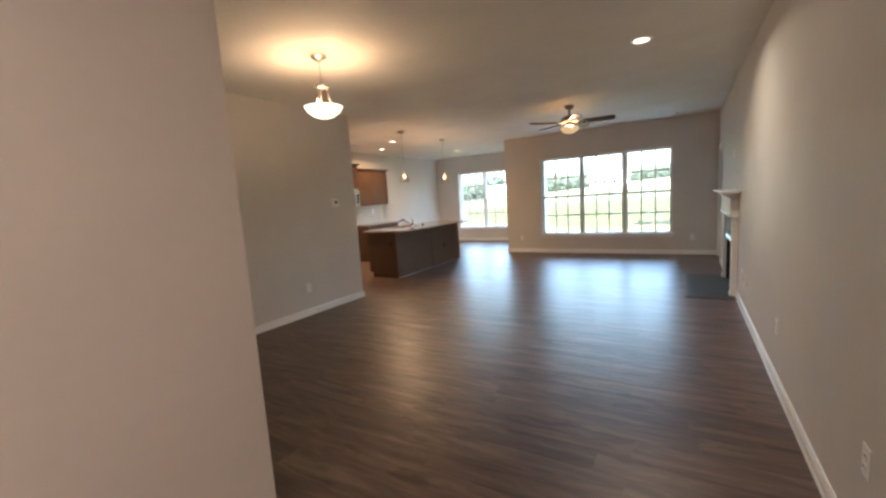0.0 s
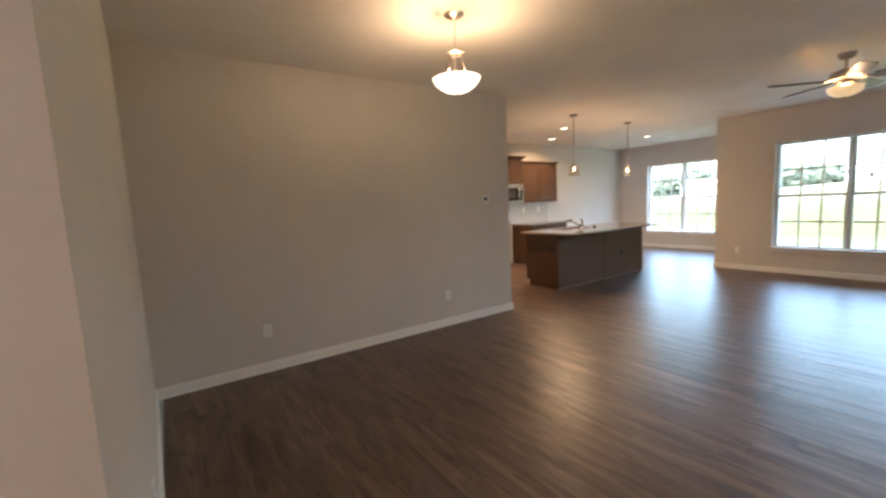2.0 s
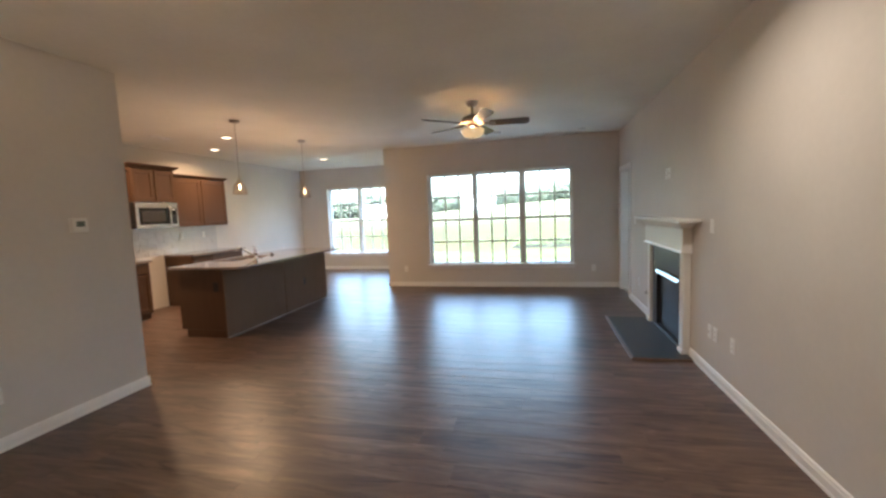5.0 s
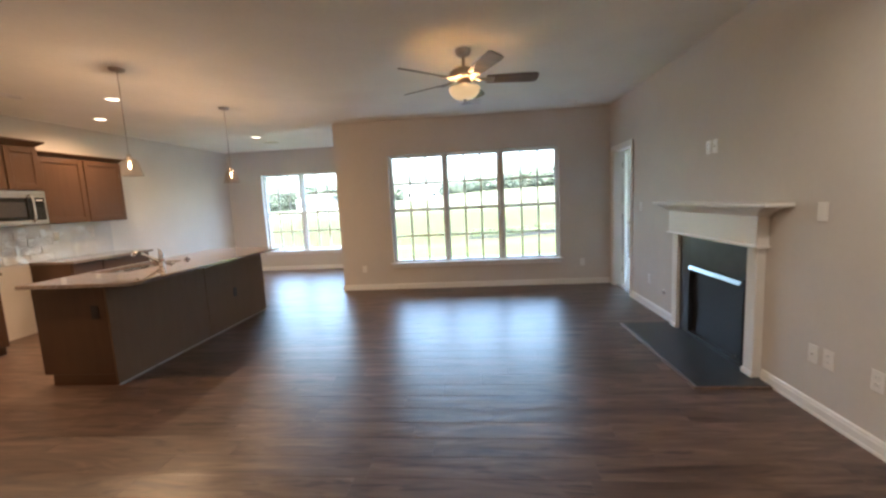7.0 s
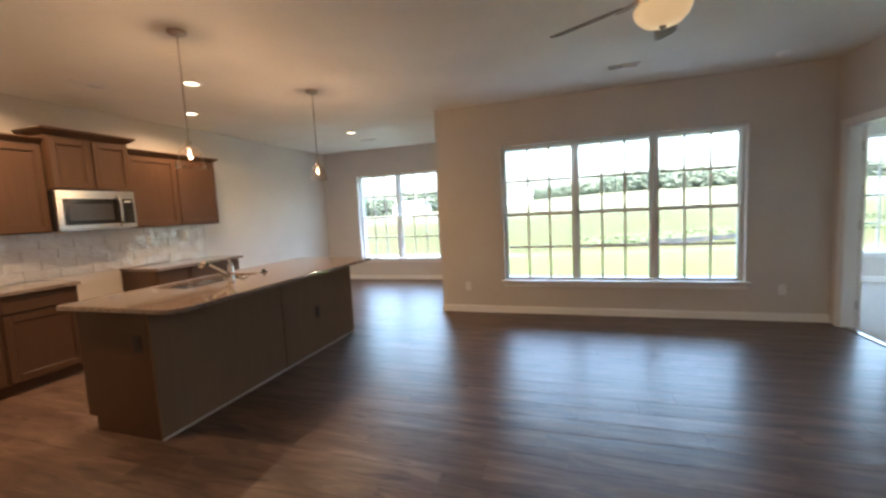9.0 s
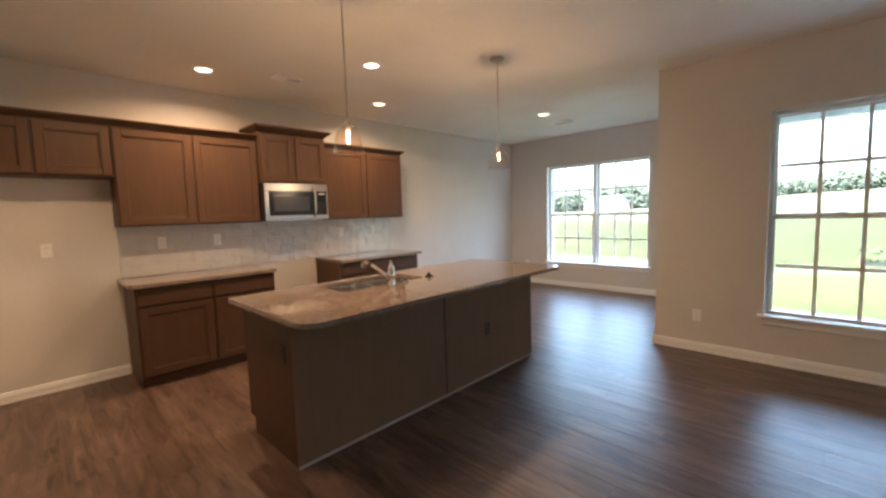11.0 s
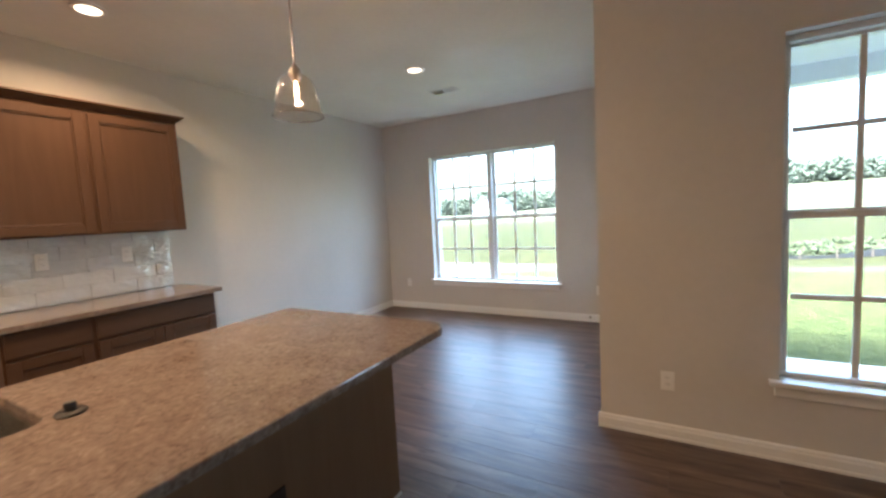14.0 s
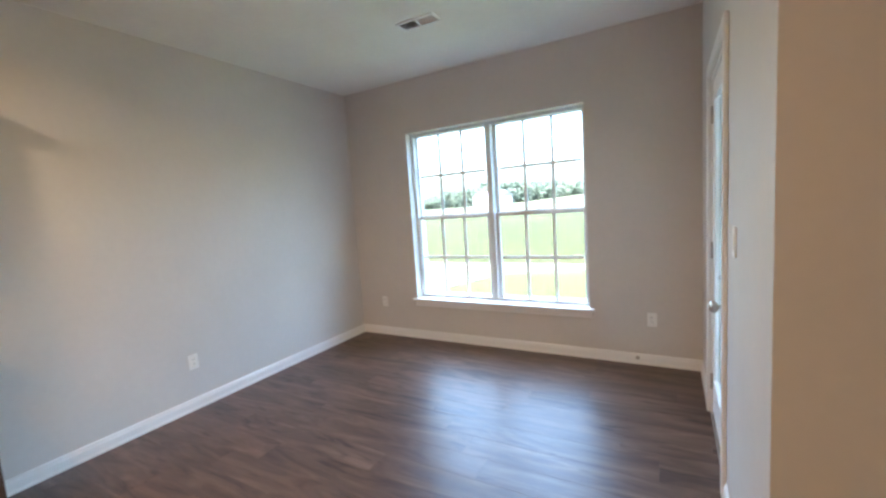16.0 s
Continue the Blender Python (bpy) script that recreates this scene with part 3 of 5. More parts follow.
def back_door():
    d = thing("door_1", (XJ, 9.805, 0), "closed white glazed back door with nickel knob in the nook", "door", kind="structure")
    casing(d, XJ, -1, 9.365, 10.165, 2.07)
    bm = box(XJ + 0.001, XJ + OUT, 9.366, 9.39, 0.0, 2.068)
    box(XJ + 0.001, XJ + OUT, 10.14, 10.164, 0.0, 2.068, bm=bm)
    box(XJ + 0.001, XJ + OUT, 9.39, 10.14, 2.045, 2.068, bm=bm)
    part("jamb", bm, M_TRIM, d)
    part("threshold", box(XJ + 0.01, XJ + OUT, 9.39, 10.14, 0.0, 0.02, 0.004), M_STEEL, d)
    xa, xb, y0, y1 = XJ + 0.012, XJ + 0.056, 9.393, 10.137
    bm = bmesh.new()
    for a in ((y0, y0 + 0.115, 0.022, 2.042), (y1 - 0.115, y1, 0.022, 2.042), (y0 + 0.115, y1 - 0.115, 0.022, 0.26), (y0 + 0.115, y1 - 0.115, 1.93, 2.042)):
        box(xa, xb, *a, 0.003, bm)
    leaf = part("door_leaf", bm, M_TRIM, d)
    bm = bmesh.new()
    for a in ((y0 + 0.10, y0 + 0.13, 0.25, 1.945), (y1 - 0.13, y1 - 0.10, 0.25, 1.945), (y0 + 0.13, y1 - 0.13, 0.25, 0.28), (y0 + 0.13, y1 - 0.13, 1.915, 1.945)):
        box(xa - 0.008, xa + 0.012, *a, 0.004, bm)
    part("lite_frame", bm, M_TRIM, leaf)
    g = part("pane", box(xa + 0.02, xa + 0.026, y0 + 0.115, y1 - 0.115, 0.262, 1.928), M_GLASS, leaf)
    g.visible_shadow = False
    knob(d, (xa, y0 + 0.07, 0.868), (-1, 0, 0))
    part("deadbolt", lathe([(0, 0), (0.03, 0), (0.028, 0.014), (0.01, 0.016), (0.01, 0.03), (0, 0.03)], (xa, y0 + 0.07, 1.01), 20, axis=Vector((-1, 0, 0)).to_track_quat("Z", "Y").to_matrix().to_4x4()), M_NICKEL, d, "", True)
    for z in (0.22, 1.05, 1.85):
        part("hinge", tube([(xa - 0.006, y1 + 0.004, z - 0.05), (xa - 0.006, y1 + 0.004, z + 0.05)], 0.008, 10), M_NICKEL, d, "", True)


def bedroom_door():
    d = thing("door_2", (XR, 7.925, 0), "white panelled bedroom door standing open into the carpeted room", "door", kind="structure")
    casing(d, XR, -1, 7.525, 8.255, 2.045)
    bm = box(XR + 0.001, XR + 0.119, 7.526, 7.545, 0, 2.043)
    box(XR + 0.001, XR + 0.119, 8.235, 8.254, 0, 2.043, bm=bm)
    box(XR + 0.001, XR + 0.119, 7.545, 8.235, 2.025, 2.043, bm=bm)
    part("jamb", bm, M_TRIM, d)
    part("threshold_strip", box(XR + 0.03, XR + 0.075, 7.546, 8.234, 0.001, 0.012, 0.004), M_STEEL, d, "thin metal strip where planks meet carpet")
    # leaf swung far open about the far jamb
    turn = Matrix.Translation((XR + 0.125, 8.24, 0)) @ Matrix.Rotation(radians(68), 4, "Z")
    bm = box(0, 0.68, -0.035, 0, 0.012, 2.02, 0.003)
    for xa, xb in ((0.09, 0.31), (0.37, 0.59)):
        for za, zb in ((0.22, 0.86), (1.02, 1.9)):
            box(xa, xb, -0.042, 0.007, za, zb, 0.006, bm)
    bm.transform(turn)
    leaf = part("door_leaf", bm, M_TRIM, d)
    for s, y in ((1, 0.0), (-1, -0.035)):
        way = turn.to_3x3() @ Vector((0, s, 0))
        knob(leaf, turn @ Vector((0.62, y, 0.93)), way)
    for z in (0.24, 1.05, 1.83):
        part("hinge", tube([(XR + 0.128, 8.233, z - 0.045), (XR + 0.128, 8.233, z + 0.045)], 0.008, 10), M_NICKEL, d, "", True)


back_door()
bedroom_door()


# ---- kitchen ----
def panel_door(name, parent, xf, y0, y1, z0, z1, mat=M_CAB, t=0.02, rail=0.06):
    """A framed cabinet front facing +x with a recessed panel."""
    bm = box(xf - t + 0.001, xf - 0.011, y0 + 0.004, y1 - 0.004, z0 + 0.004, z1 - 0.004)
    d = part(name, bm, mat, parent)
    part("stile", box(xf - t, xf, y0, y0 + rail, z0, z1, 0.0025), mat, d)
    part("stile", box(xf - t, xf, y1 - rail, y1, z0, z1, 0.0025), mat, d)
    part("rail", box(xf - t, xf, y0 + rail, y1 - rail, z0, z0 + rail, 0.0025), M_CABY, d)
    part("rail", box(xf - t, xf, y0 + rail, y1 - rail, z1 - rail, z1, 0.0025), M_CABY, d)
    bm = bmesh.new()
    a, b, c, e, w = y0 + rail, y1 - rail, z0 + rail, z1 - rail, 0.012
    for ya, yb, za, zb in ((a, a + w, c, e), (b - w, b, c, e), (a + w, b - w, c, c + w), (a + w, b - w, e - w, e)):
        box(xf - 0.012, xf - 0.005, ya, yb, za, zb, 0.003, bm)
    part("bead", bm, mat, d)
    return d


def flat_front(name, parent, xf, y0, y1, z0, z1, t=0.02):
    return part(name, box(xf - t, xf, y0, y1, z0, z1, 0.004, seg=2), M_CABY, parent)


def upper(y0, y1, z0, z1, splits, xf=-6.505, crown=0.05, flare=0.04, ends=(False, False), label=""):
    c = thing("wall_cabinet", (XL + 0.15, (y0 + y1) / 2, z0), label, "cabinet", "kitchen wall cabinets")
    part("body", box(XL + 0.001, xf - 0.021, y0 + 0.001, y1 - 0.001, z0, z1, 0.002), M_CAB, c)
    edges = [y0, *splits, y1]
    for a, b in zip(edges, edges[1:]):
        panel_door("door", c, xf, a + 0.012, b - 0.012, z0 + 0.012, z1 - 0.022)
    a, b = (y0 - flare * ends[0], y1 + flare * ends[1])
    bm = frustum((XL + 0.001, xf - 0.016, y0, y1), (XL + 0.001, xf - 0.012 + flare, a, b), z1 + 0.001, z1 + crown * 0.7)
    box(XL + 0.001, xf - 0.012 + flare + 0.004, a - 0.003 * ends[0], b + 0.003 * ends[1], z1 + crown * 0.7, z1 + crown, 0.003, bm)
    part("crown_moulding", bm, M_CABY, c)
    return c


upper(YK + 0.02, 4.51, 1.81, 2.25, [4.03], label="short brown stained cabinet above the empty fridge space")
upper(4.51, 5.715, 1.385, 2.25, [5.11], label="brown stained two-door wall cabinet above the counter")
upper(5.715, 6.475, 1.805, 2.335, [6.095], xf=-6.435, crown=0.065, flare=0.055, ends=(True, True), label="taller brown stained cabinet with crown above the microwave")
upper(6.475, 7.69, 1.385, 2.25, [7.09], ends=(False, True), label="brown stained two-door wall cabinet beside the nook wall")


def base_cabinet(y0, y1, splits, label, xf=-6.235, exposed=()):
    c = thing("base_cabinet", (XL + 0.3, (y0 + y1) / 2, 0), label, "cabinet", "kitchen base cabinets")
    part("body", box(XL + 0.001, xf - 0.021, y0, y1, 0.09, 0.872, 0.002), M_CAB, c)
    part("toe_kick", box(XL + 0.001, xf - 0.07, y0 + 0.005, y1 - 0.005, 0.001, 0.089), M_CAB, c)
    edges = [y0, *splits, y1]
    for a, b in zip(edges, edges[1:]):
        flat_front("drawer_front", c, xf, a + 0.014, b - 0.014, 0.715, 0.858)
        m = (a + b) / 2
        if b - a > 0.5:
            panel_door("door", c, xf, a + 0.014, m - 0.004, 0.105, 0.695)
            panel_door("door", c, xf, m + 0.004, b - 0.014, 0.105, 0.695)
        else:
            panel_door("door", c, xf, a + 0.014, b - 0.014, 0.105, 0.695)
    return c


def base_cabinet_wide(y0, y1, splits, label):
    """Drawer over one door in each bay."""
    xf = -6.235
    c = thing("base_cabinet", (XL + 0.3, (y0 + y1) / 2, 0), label, "cabinet", "kitchen base cabinets")
    part("body", box(XL + 0.001, xf - 0.021, y0, y1, 0.09, 0.872, 0.002), M_CAB, c)
    part("toe_kick", box(XL + 0.001, xf - 0.07, y0 + 0.005, y1 - 0.005, 0.001, 0.089), M_CAB, c)
    edges = [y0, *splits, y1]
    for a, b in zip(edges, edges[1:]):
        flat_front("drawer_front", c, xf, a + 0.014, b - 0.014, 0.715, 0.858)
        panel_door("door", c, xf, a + 0.014, b - 0.014, 0.105, 0.695)
    return c


base_cabinet_wide(4.53, 5.70, [5.115], "brown stained base cabinet with drawers beside the fridge space")
base_cabinet(6.48, 7.70, [6.90], "brown stained base cabinet with drawers beside the nook wall")
solid("countertop", slab(rounded(XL + 0.001, -6.195, 4.49, 5.705, (0.001, 0.02, 0.006, 0.001), 4), [], 0.874, 0.905), M_STONE, "beige speckled stone countertop on the base cabinet", "countertop", "wall countertops")
solid("countertop", slab(rounded(XL + 0.001, -6.195, 6.472, 7.745, (0.001, 0.006, 0.02, 0.001), 4), [], 0.874, 0.905), M_STONE, "beige speckled stone countertop on the base cabinet", "countertop", "wall countertops")


def microwave():
    y0, y1, z0, z1, xf = 5.722, 6.468, 1.395, 1.798, -6.425
    m = thing("microwave", (XL + 0.2, (y0 + y1) / 2, z0), "stainless steel over-range microwave with black glass door", "microwave")
    part("body", box(XL + 0.002, xf - 0.03, y0, y1, z0, z1, 0.004), M_BLACK, m)
    bm = bmesh.new()
    yb = y1 - 0.165
    for a in ((y0, y1, z1 - 0.085, z1), (y0, y1, z0, z0 + 0.052), (y0, y0 + 0.05, z0 + 0.052, z1 - 0.085), (y1 - 0.022, y1, z0 + 0.052, z1 - 0.085)):
        box(xf - 0.03, xf, *a, 0.003, bm)
    part("steel_front", bm, M_STEEL, m, "brushed stainless steel frame")
    part("door_glass", box(xf - 0.03, xf - 0.004, y0 + 0.051, yb - 0.001, z0 + 0.053, z1 - 0.086, 0.003), M_BLACKGLASS, m)
    part("inner_window", box(xf - 0.012, xf - 0.0025, y0 + 0.10, yb - 0.07, z0 + 0.095, z1 - 0.135, 0.002), plain("tinted_window", (0.05, 0.05, 0.052), 0.12), m)
    cp = part("control_panel", box(xf - 0.03, xf - 0.003, yb + 0.001, y1 - 0.023, z0 + 0.053, z1 - 0.086, 0.003), M_BLACKGLASS, m)
    for r in range(5):
        for k in range(3):
            part("key", box(xf - 0.004, xf - 0.0018, yb + 0.035 + k * 0.034, yb + 0.057 + k * 0.034, z0 + 0.075 + r * 0.028, z0 + 0.085 + r * 0.028), M_SLOT, cp)
    part("display", box(xf - 0.004, xf - 0.0018, yb + 0.05, yb + 0.12, z1 - 0.12, z1 - 0.105), M_PLATE, cp)
    ym = yb - 0.02
    part("handle", tube([(xf - 0.004, ym, z1 - 0.05), (xf + 0.03, ym, z1 - 0.065), (xf + 0.043, ym, z1 - 0.11), (xf + 0.046, ym, (z0 + z1) / 2), (xf + 0.043, ym, z0 + 0.085), (xf + 0.03, ym, z0 + 0.045), (xf - 0.004, ym, z0 + 0.03)], 0.0135, 12), M_CHROME, m, "curved chrome handle", True)
    part("vent_grille", box(xf - 0.2, xf - 0.04, y0 + 0.06, y1 - 0.06, z0 - 0.006, z0 - 0.0005), M_STEEL, m)


microwave()

# island
IX0, IX1, IY0, IY1 = -4.90, -4.212, 4.915, 7.345


def island():
    c = thing("kitchen_island", ((IX0 + IX1) / 2, (IY0 + IY1) / 2, 0), "long dark brown stained kitchen island cabinet on the plank floor", "island")
    part("body", slab([(IX0 + 0.001, IY0 + 0.02), (IX1 - 0.021, IY0 + 0.02), (IX1 - 0.021, IY1 - 0.02), (IX0 + 0.001, IY1 - 0.02)],
                      [rounded(-4.895, -4.455, 5.41, 6.19, (0.02,) * 4, 2)], 0.10, 0.868), M_CAB, c)
    part("toe_kick", box(IX0 + 0.075, IX1 - 0.03, IY0 + 0.03, IY1 - 0.03, 0.001, 0.099), M_CAB, c)
    for y0, y1 in ((IY0, IY0 + 0.019), (IY1 - 0.019, IY1)):
        bm = box(IX0, IX1 - 0.02, y0, y1, 0.101, 0.872, 0.0015)
        box(IX0 + 0.075, IX1 - 0.02, y0, y1, 0.001, 0.1, 0.0015, bm)
        part("end_panel", bm, M_CAB, c, "brown stained end panel")
    part("back_panel", box(IX1 - 0.019, IX1, IY0, 6.124, 0.001, 0.872, 0.002), M_PANEL, c)
    part("back_panel", box(IX1 - 0.019, IX1, 6.136, IY1, 0.001, 0.872, 0.002), M_PANEL, c)
    # black strip paints the shade inside the gap between the back panels
    part("seam_strip", box(IX1 - 0.0185, IX1 - 0.012, 6.1245, 6.1355, 0.001, 0.872), M_BLACK, c)
    part("shoe_trim", prism([(0.001, 0.001), (0.012, 0.001), (0.010, 0.008), (0.001, 0.013)], IY0, IY1, lambda u, o, z: (IX1 + o, u, z)), M_SHOE, c, "thin pale shoe strip")
    edges = [IY0 + 0.02, 5.36, 6.16, 6.75, IY1 - 0.02]
    for a, b in zip(edges, edges[1:]):
        part("door", box(IX0 - 0.02, IX0 - 0.001, a + 0.01, b - 0.01, 0.115, 0.85, 0.003), M_CAB, c)


island()
SINK = (-4.885, -4.47, 5.425, 6.175)
bm = slab(rounded(-4.955, -3.885, 4.84, 7.375, (0.012, 0.11, 0.11, 0.012), 8), [rounded(*SINK, (0.06,) * 4, 5)], 0.874, 0.905)
edge = [e for e in bm.edges if len(e.link_faces) == 2 and e.calc_face_angle(0) > 1.0 and e.verts[0].co.z > 0.9 and e.verts[1].co.z > 0.9]
bmesh.ops.bevel(bm, geom=edge, offset=0.006, segments=2, affect="EDGES", profile=0.5)
solid("island_countertop", bm, M_STONE, "beige brown speckled polished stone top on the island", "countertop")


def sink():
    s = thing("kitchen_sink", (-4.667, 5.755, 0.66), "undermount stainless steel double bowl sink in the island", "sink")
    x0, x1, y0, y1 = SINK
    ym = 5.785
    bm = slab(rounded(x0 + 0.002, x1 - 0.002, y0 - 0.008, y1 + 0.008, (0.06,) * 4, 5), [rounded(x0 + 0.012, x1 - 0.012, y0 + 0.01, ym - 0.012, (0.05,) * 4, 5), rounded(x0 + 0.012, x1 - 0.012, ym + 0.012, y1 - 0.01, (0.05,) * 4, 5)], 0.868, 0.872)
    part("rim", bm, M_STEEL, s)
    for a, b, depth in ((y0 + 0.01, ym - 0.012, 0.67), (ym + 0.012, y1 - 0.01, 0.70)):
        top = rounded(x0 + 0.012, x1 - 0.012, a, b, (0.05,) * 4, 5)
        low = rounded(x0 + 0.03, x1 - 0.03, a + 0.018, b - 0.018, (0.05,) * 4, 5)
        bm = bmesh.new()
        r = [[bm.verts.new((x, y, z)) for x, y in loop] for loop, z in ((top, 0.871), (low, depth + 0.02), (low, depth))]
        for p, q in zip(r, r[1:]):
            for i in range(len(p)):
                bm.faces.new((p[i], p[(i + 1) % len(p)], q[(i + 1) % len(p)], q[i]))
        bm.faces.new(r[-1])
        bmesh.ops.recalc_face_normals(bm, faces=bm.faces)
        bmesh.ops.reverse_faces(bm, faces=bm.faces)
        bowl = part("bowl", bm, M_STEEL, s)
        part("drain", lathe([(0, 0), (0.045, 0), (0.045, 0.004), (0.03, 0.002), (0, 0.001)], ((x0 + x1) / 2, (a + b) / 2, depth + 0.001), 20), M_CHROME, bowl, "", True)


sink()


def faucet():
    x, y, z = -4.425, 5.80, 0.905
    f = thing("faucet", (x, y, z), "chrome pull-out kitchen faucet on the stone top", "faucet")
    part("body", lathe([(0, 0), (0.029, 0), (0.029, 0.005), (0.0255, 0.012), (0.0255, 0.068), (0.0265, 0.070), (0.0265, 0.074), (0.0255, 0.076), (0.0255, 0.115), (0.022, 0.135), (0.013, 0.149), (0, 0.154)], (x, y, z), 28), M_CHROME, f, "", True)
    sp = part("spout", tube([(x - 0.012, y - 0.004, z + 0.038), (x - 0.06, y - 0.018, z + 0.068), (x - 0.12, y - 0.036, z + 0.105), (x - 0.172, y - 0.052, z + 0.136)], 0.0165, 16), M_CHROME, f, "", True)
    part("joint_ring", tube([(x - 0.036, y - 0.011, z + 0.053), (x - 0.042, y - 0.013, z + 0.057)], 0.0185, 16), M_BLACK, sp, "", True)
    part("grip", tube([(x - 0.172, y - 0.052, z + 0.136), (x - 0.196, y - 0.059, z + 0.150)], 0.0185, 16), M_BLACK, sp, "black rubber grip", True)
    part("spray_head", tube([(x - 0.196, y - 0.059, z + 0.150), (x - 0.225, y - 0.067, z + 0.158), (x - 0.243, y - 0.072, z + 0.148), (x - 0.248, y - 0.074, z + 0.118)], [0.019, 0.021, 0.021, 0.018], 16), M_CHROME, sp, "", True)
    part("lever", tube([(x, y, z + 0.146), (x - 0.022, y + 0.012, z + 0.166), (x - 0.05, y + 0.03, z + 0.170)], [0.014, 0.010, 0.007], 12), M_CHROME, f, "", True)


faucet()
t = thing("sink_strainer", (-4.448, 5.945, 0.905), "chrome sink strainer basket lying on the island top", "strainer")
part("rim", lathe([(0.022, 0), (0.034, 0.001), (0.038, 0.006), (0.036, 0.012), (0.030, 0.013), (0.026, 0.006)], (-4.448, 5.945, 0.905), 24, ring=True), M_CHROME, t, "", True)
part("stopper", lathe([(0, 0.001), (0.021, 0.001), (0.021, 0.010), (0.010, 0.014), (0.008, 0.026), (0, 0.027)], (-4.448, 5.945, 0.905), 20), M_BLACK, t, "black rubber stopper", True)
t = thing("drain_stopper", (-4.468, 6.222, 0.905), "black rubber drain stopper lying on the island top", "stopper")
part("disc", lathe([(0, 0), (0.034, 0), (0.036, 0.005), (0.030, 0.010), (0, 0.011)], (-4.468, 6.222, 0.905), 24), M_BLACK, t, "", True)
part("pull", lathe([(0, 0.011), (0.013, 0.011), (0.015, 0.022), (0.013, 0.032), (0, 0.033)], (-4.468, 6.222, 0.905), 16), M_BLACK, t, "", True)


# ---- fireplace ----
def fireplace():
    f = thing("fireplace", (XR, 5.54, 0), "white wooden mantel fireplace with dark slate surround and firebox", "fireplace")
    for a, b in ((4.925, 5.035), (6.095, 6.205)):
        leg = part("leg", box(0.89, XR - 0.001, a, b, 0.017, 0.985, 0.003), M_TRIM, f)
        part("plinth", box(0.878, 0.9, a - 0.008, b + 0.008, 0.018, 0.06, 0.004), M_TRIM, leg)
    part("frieze", box(0.868, XR - 0.001, 4.9, 6.24, 0.986, 1.215, 0.003), M_TRIM, f)
    bead = prism([(0, 0), (0.016, 0.004), (0.02, 0.012), (0.016, 0.02), (0, 0.022)], 4.885, 6.255, lambda u, o, z: (0.869 - o, u, 0.985 + z))
    box(0.86, XR - 0.001, 4.887, 4.901, 0.987, 1.005, 0.002, bm=bead)
    box(0.86, XR - 0.001, 6.239, 6.253, 0.987, 1.005, 0.002, bm=bead)
    part("bead_moulding", bead, M_TRIM, f)
    prof = [(0.866, 0.0, 1.216), (0.852, 0.008, 1.222), (0.848, 0.02, 1.232), (0.838, 0.045, 1.247), (0.82, 0.085, 1.262), (0.80, 0.13, 1.273), (0.782, 0.17, 1.278), (0.782, 0.175, 1.284)]
    bm = bmesh.new()
    for (x0, e0, z0), (x1, e1, z1) in zip(prof, prof[1:]):
        frustum((x0, XR - 0.001, 4.898 - e0, 6.242 + e0 * 0.7), (x1, XR - 0.001, 4.898 - e1, 6.242 + e1 * 0.7), z0, z1, bm)
    part("crown_moulding", bm, M_TRIM, f)
    part("mantel_shelf", box(0.765, XR - 0.001, 4.68, 6.4, 1.285, 1.31, 0.006, seg=2), M_TRIM, f)
    for a in ((5.036, 5.0945, 0.017, 0.984), (5.9155, 6.094, 0.017, 0.984), (5.095, 5.915, 0.72, 0.984)):
        part("slate_panel", box(0.922, XR - 0.002, *a, 0.0008), M_SLATE, f, "dark grey slate facing")
    bm = bmesh.new()
    box(0.915, 1.4, 5.095, 5.11, 0.017, 0.72, bm=bm)
    box(0.915, 1.4, 5.9, 5.915, 0.017, 0.72, bm=bm)
    box(0.915, 1.4, 5.11, 5.9, 0.705, 0.72, bm=bm)
    box(0.915, 1.4, 5.11, 5.9, 0.017, 0.05, bm=bm)
    box(1.39, 1.4, 5.11, 5.9, 0.05, 0.705, bm=bm)
    part("firebox", bm, M_BLACK, f, "black metal firebox")
    part("hood", prism([(0, 0), (0.02, -0.03), (0.023, -0.03), (0.005, 0.004)], 5.115, 5.895, lambda u, o, z: (0.915 - o, u, 0.70 + z)), M_HOOD, f, "grey metal hood strip")
    part("screen", box(0.955, 0.958, 5.115, 5.895, 0.052, 0.70), M_BLACK, f, "black mesh screen")
    part("gas_valve", lathe([(0, 0), (0.012, 0), (0.012, 0.03), (0, 0.03)], (0.93, 5.195, 0.06), 12), M_CHROME, f, "", True)


fireplace()
h = thing("hearth", (0.68, 5.545, 0), "dark slate hearth slab edged with a wooden strip on the floor", "hearth")
part("slab", box(0.435, XR - 0.001, 4.8, 6.29, 0.001, 0.016, 0.002), M_SLATE, h)
part("edge_strip", box(0.41, 0.434, 4.775, 6.315, 0.001, 0.015, 0.003), M_OAK, h)
part("edge_strip", box(0.4345, XR - 0.018, 4.775, 4.7995, 0.001, 0.015, 0.003), M_OAK, h)
part("edge_strip", box(0.4345, XR - 0.018, 6.2905, 6.315, 0.001, 0.015, 0.003), M_OAK, h)


# ---- electrical plates ----
def wall_matrix(at, way):
    """Local z out of the wall, local y up."""
    z = Vector(way)
    x = Vector((0, 0, 1)).cross(z)
    m = Matrix((x, (0, 0, 1), z)).transposed().to_4x4()
    return Matrix.Translation(at) @ m


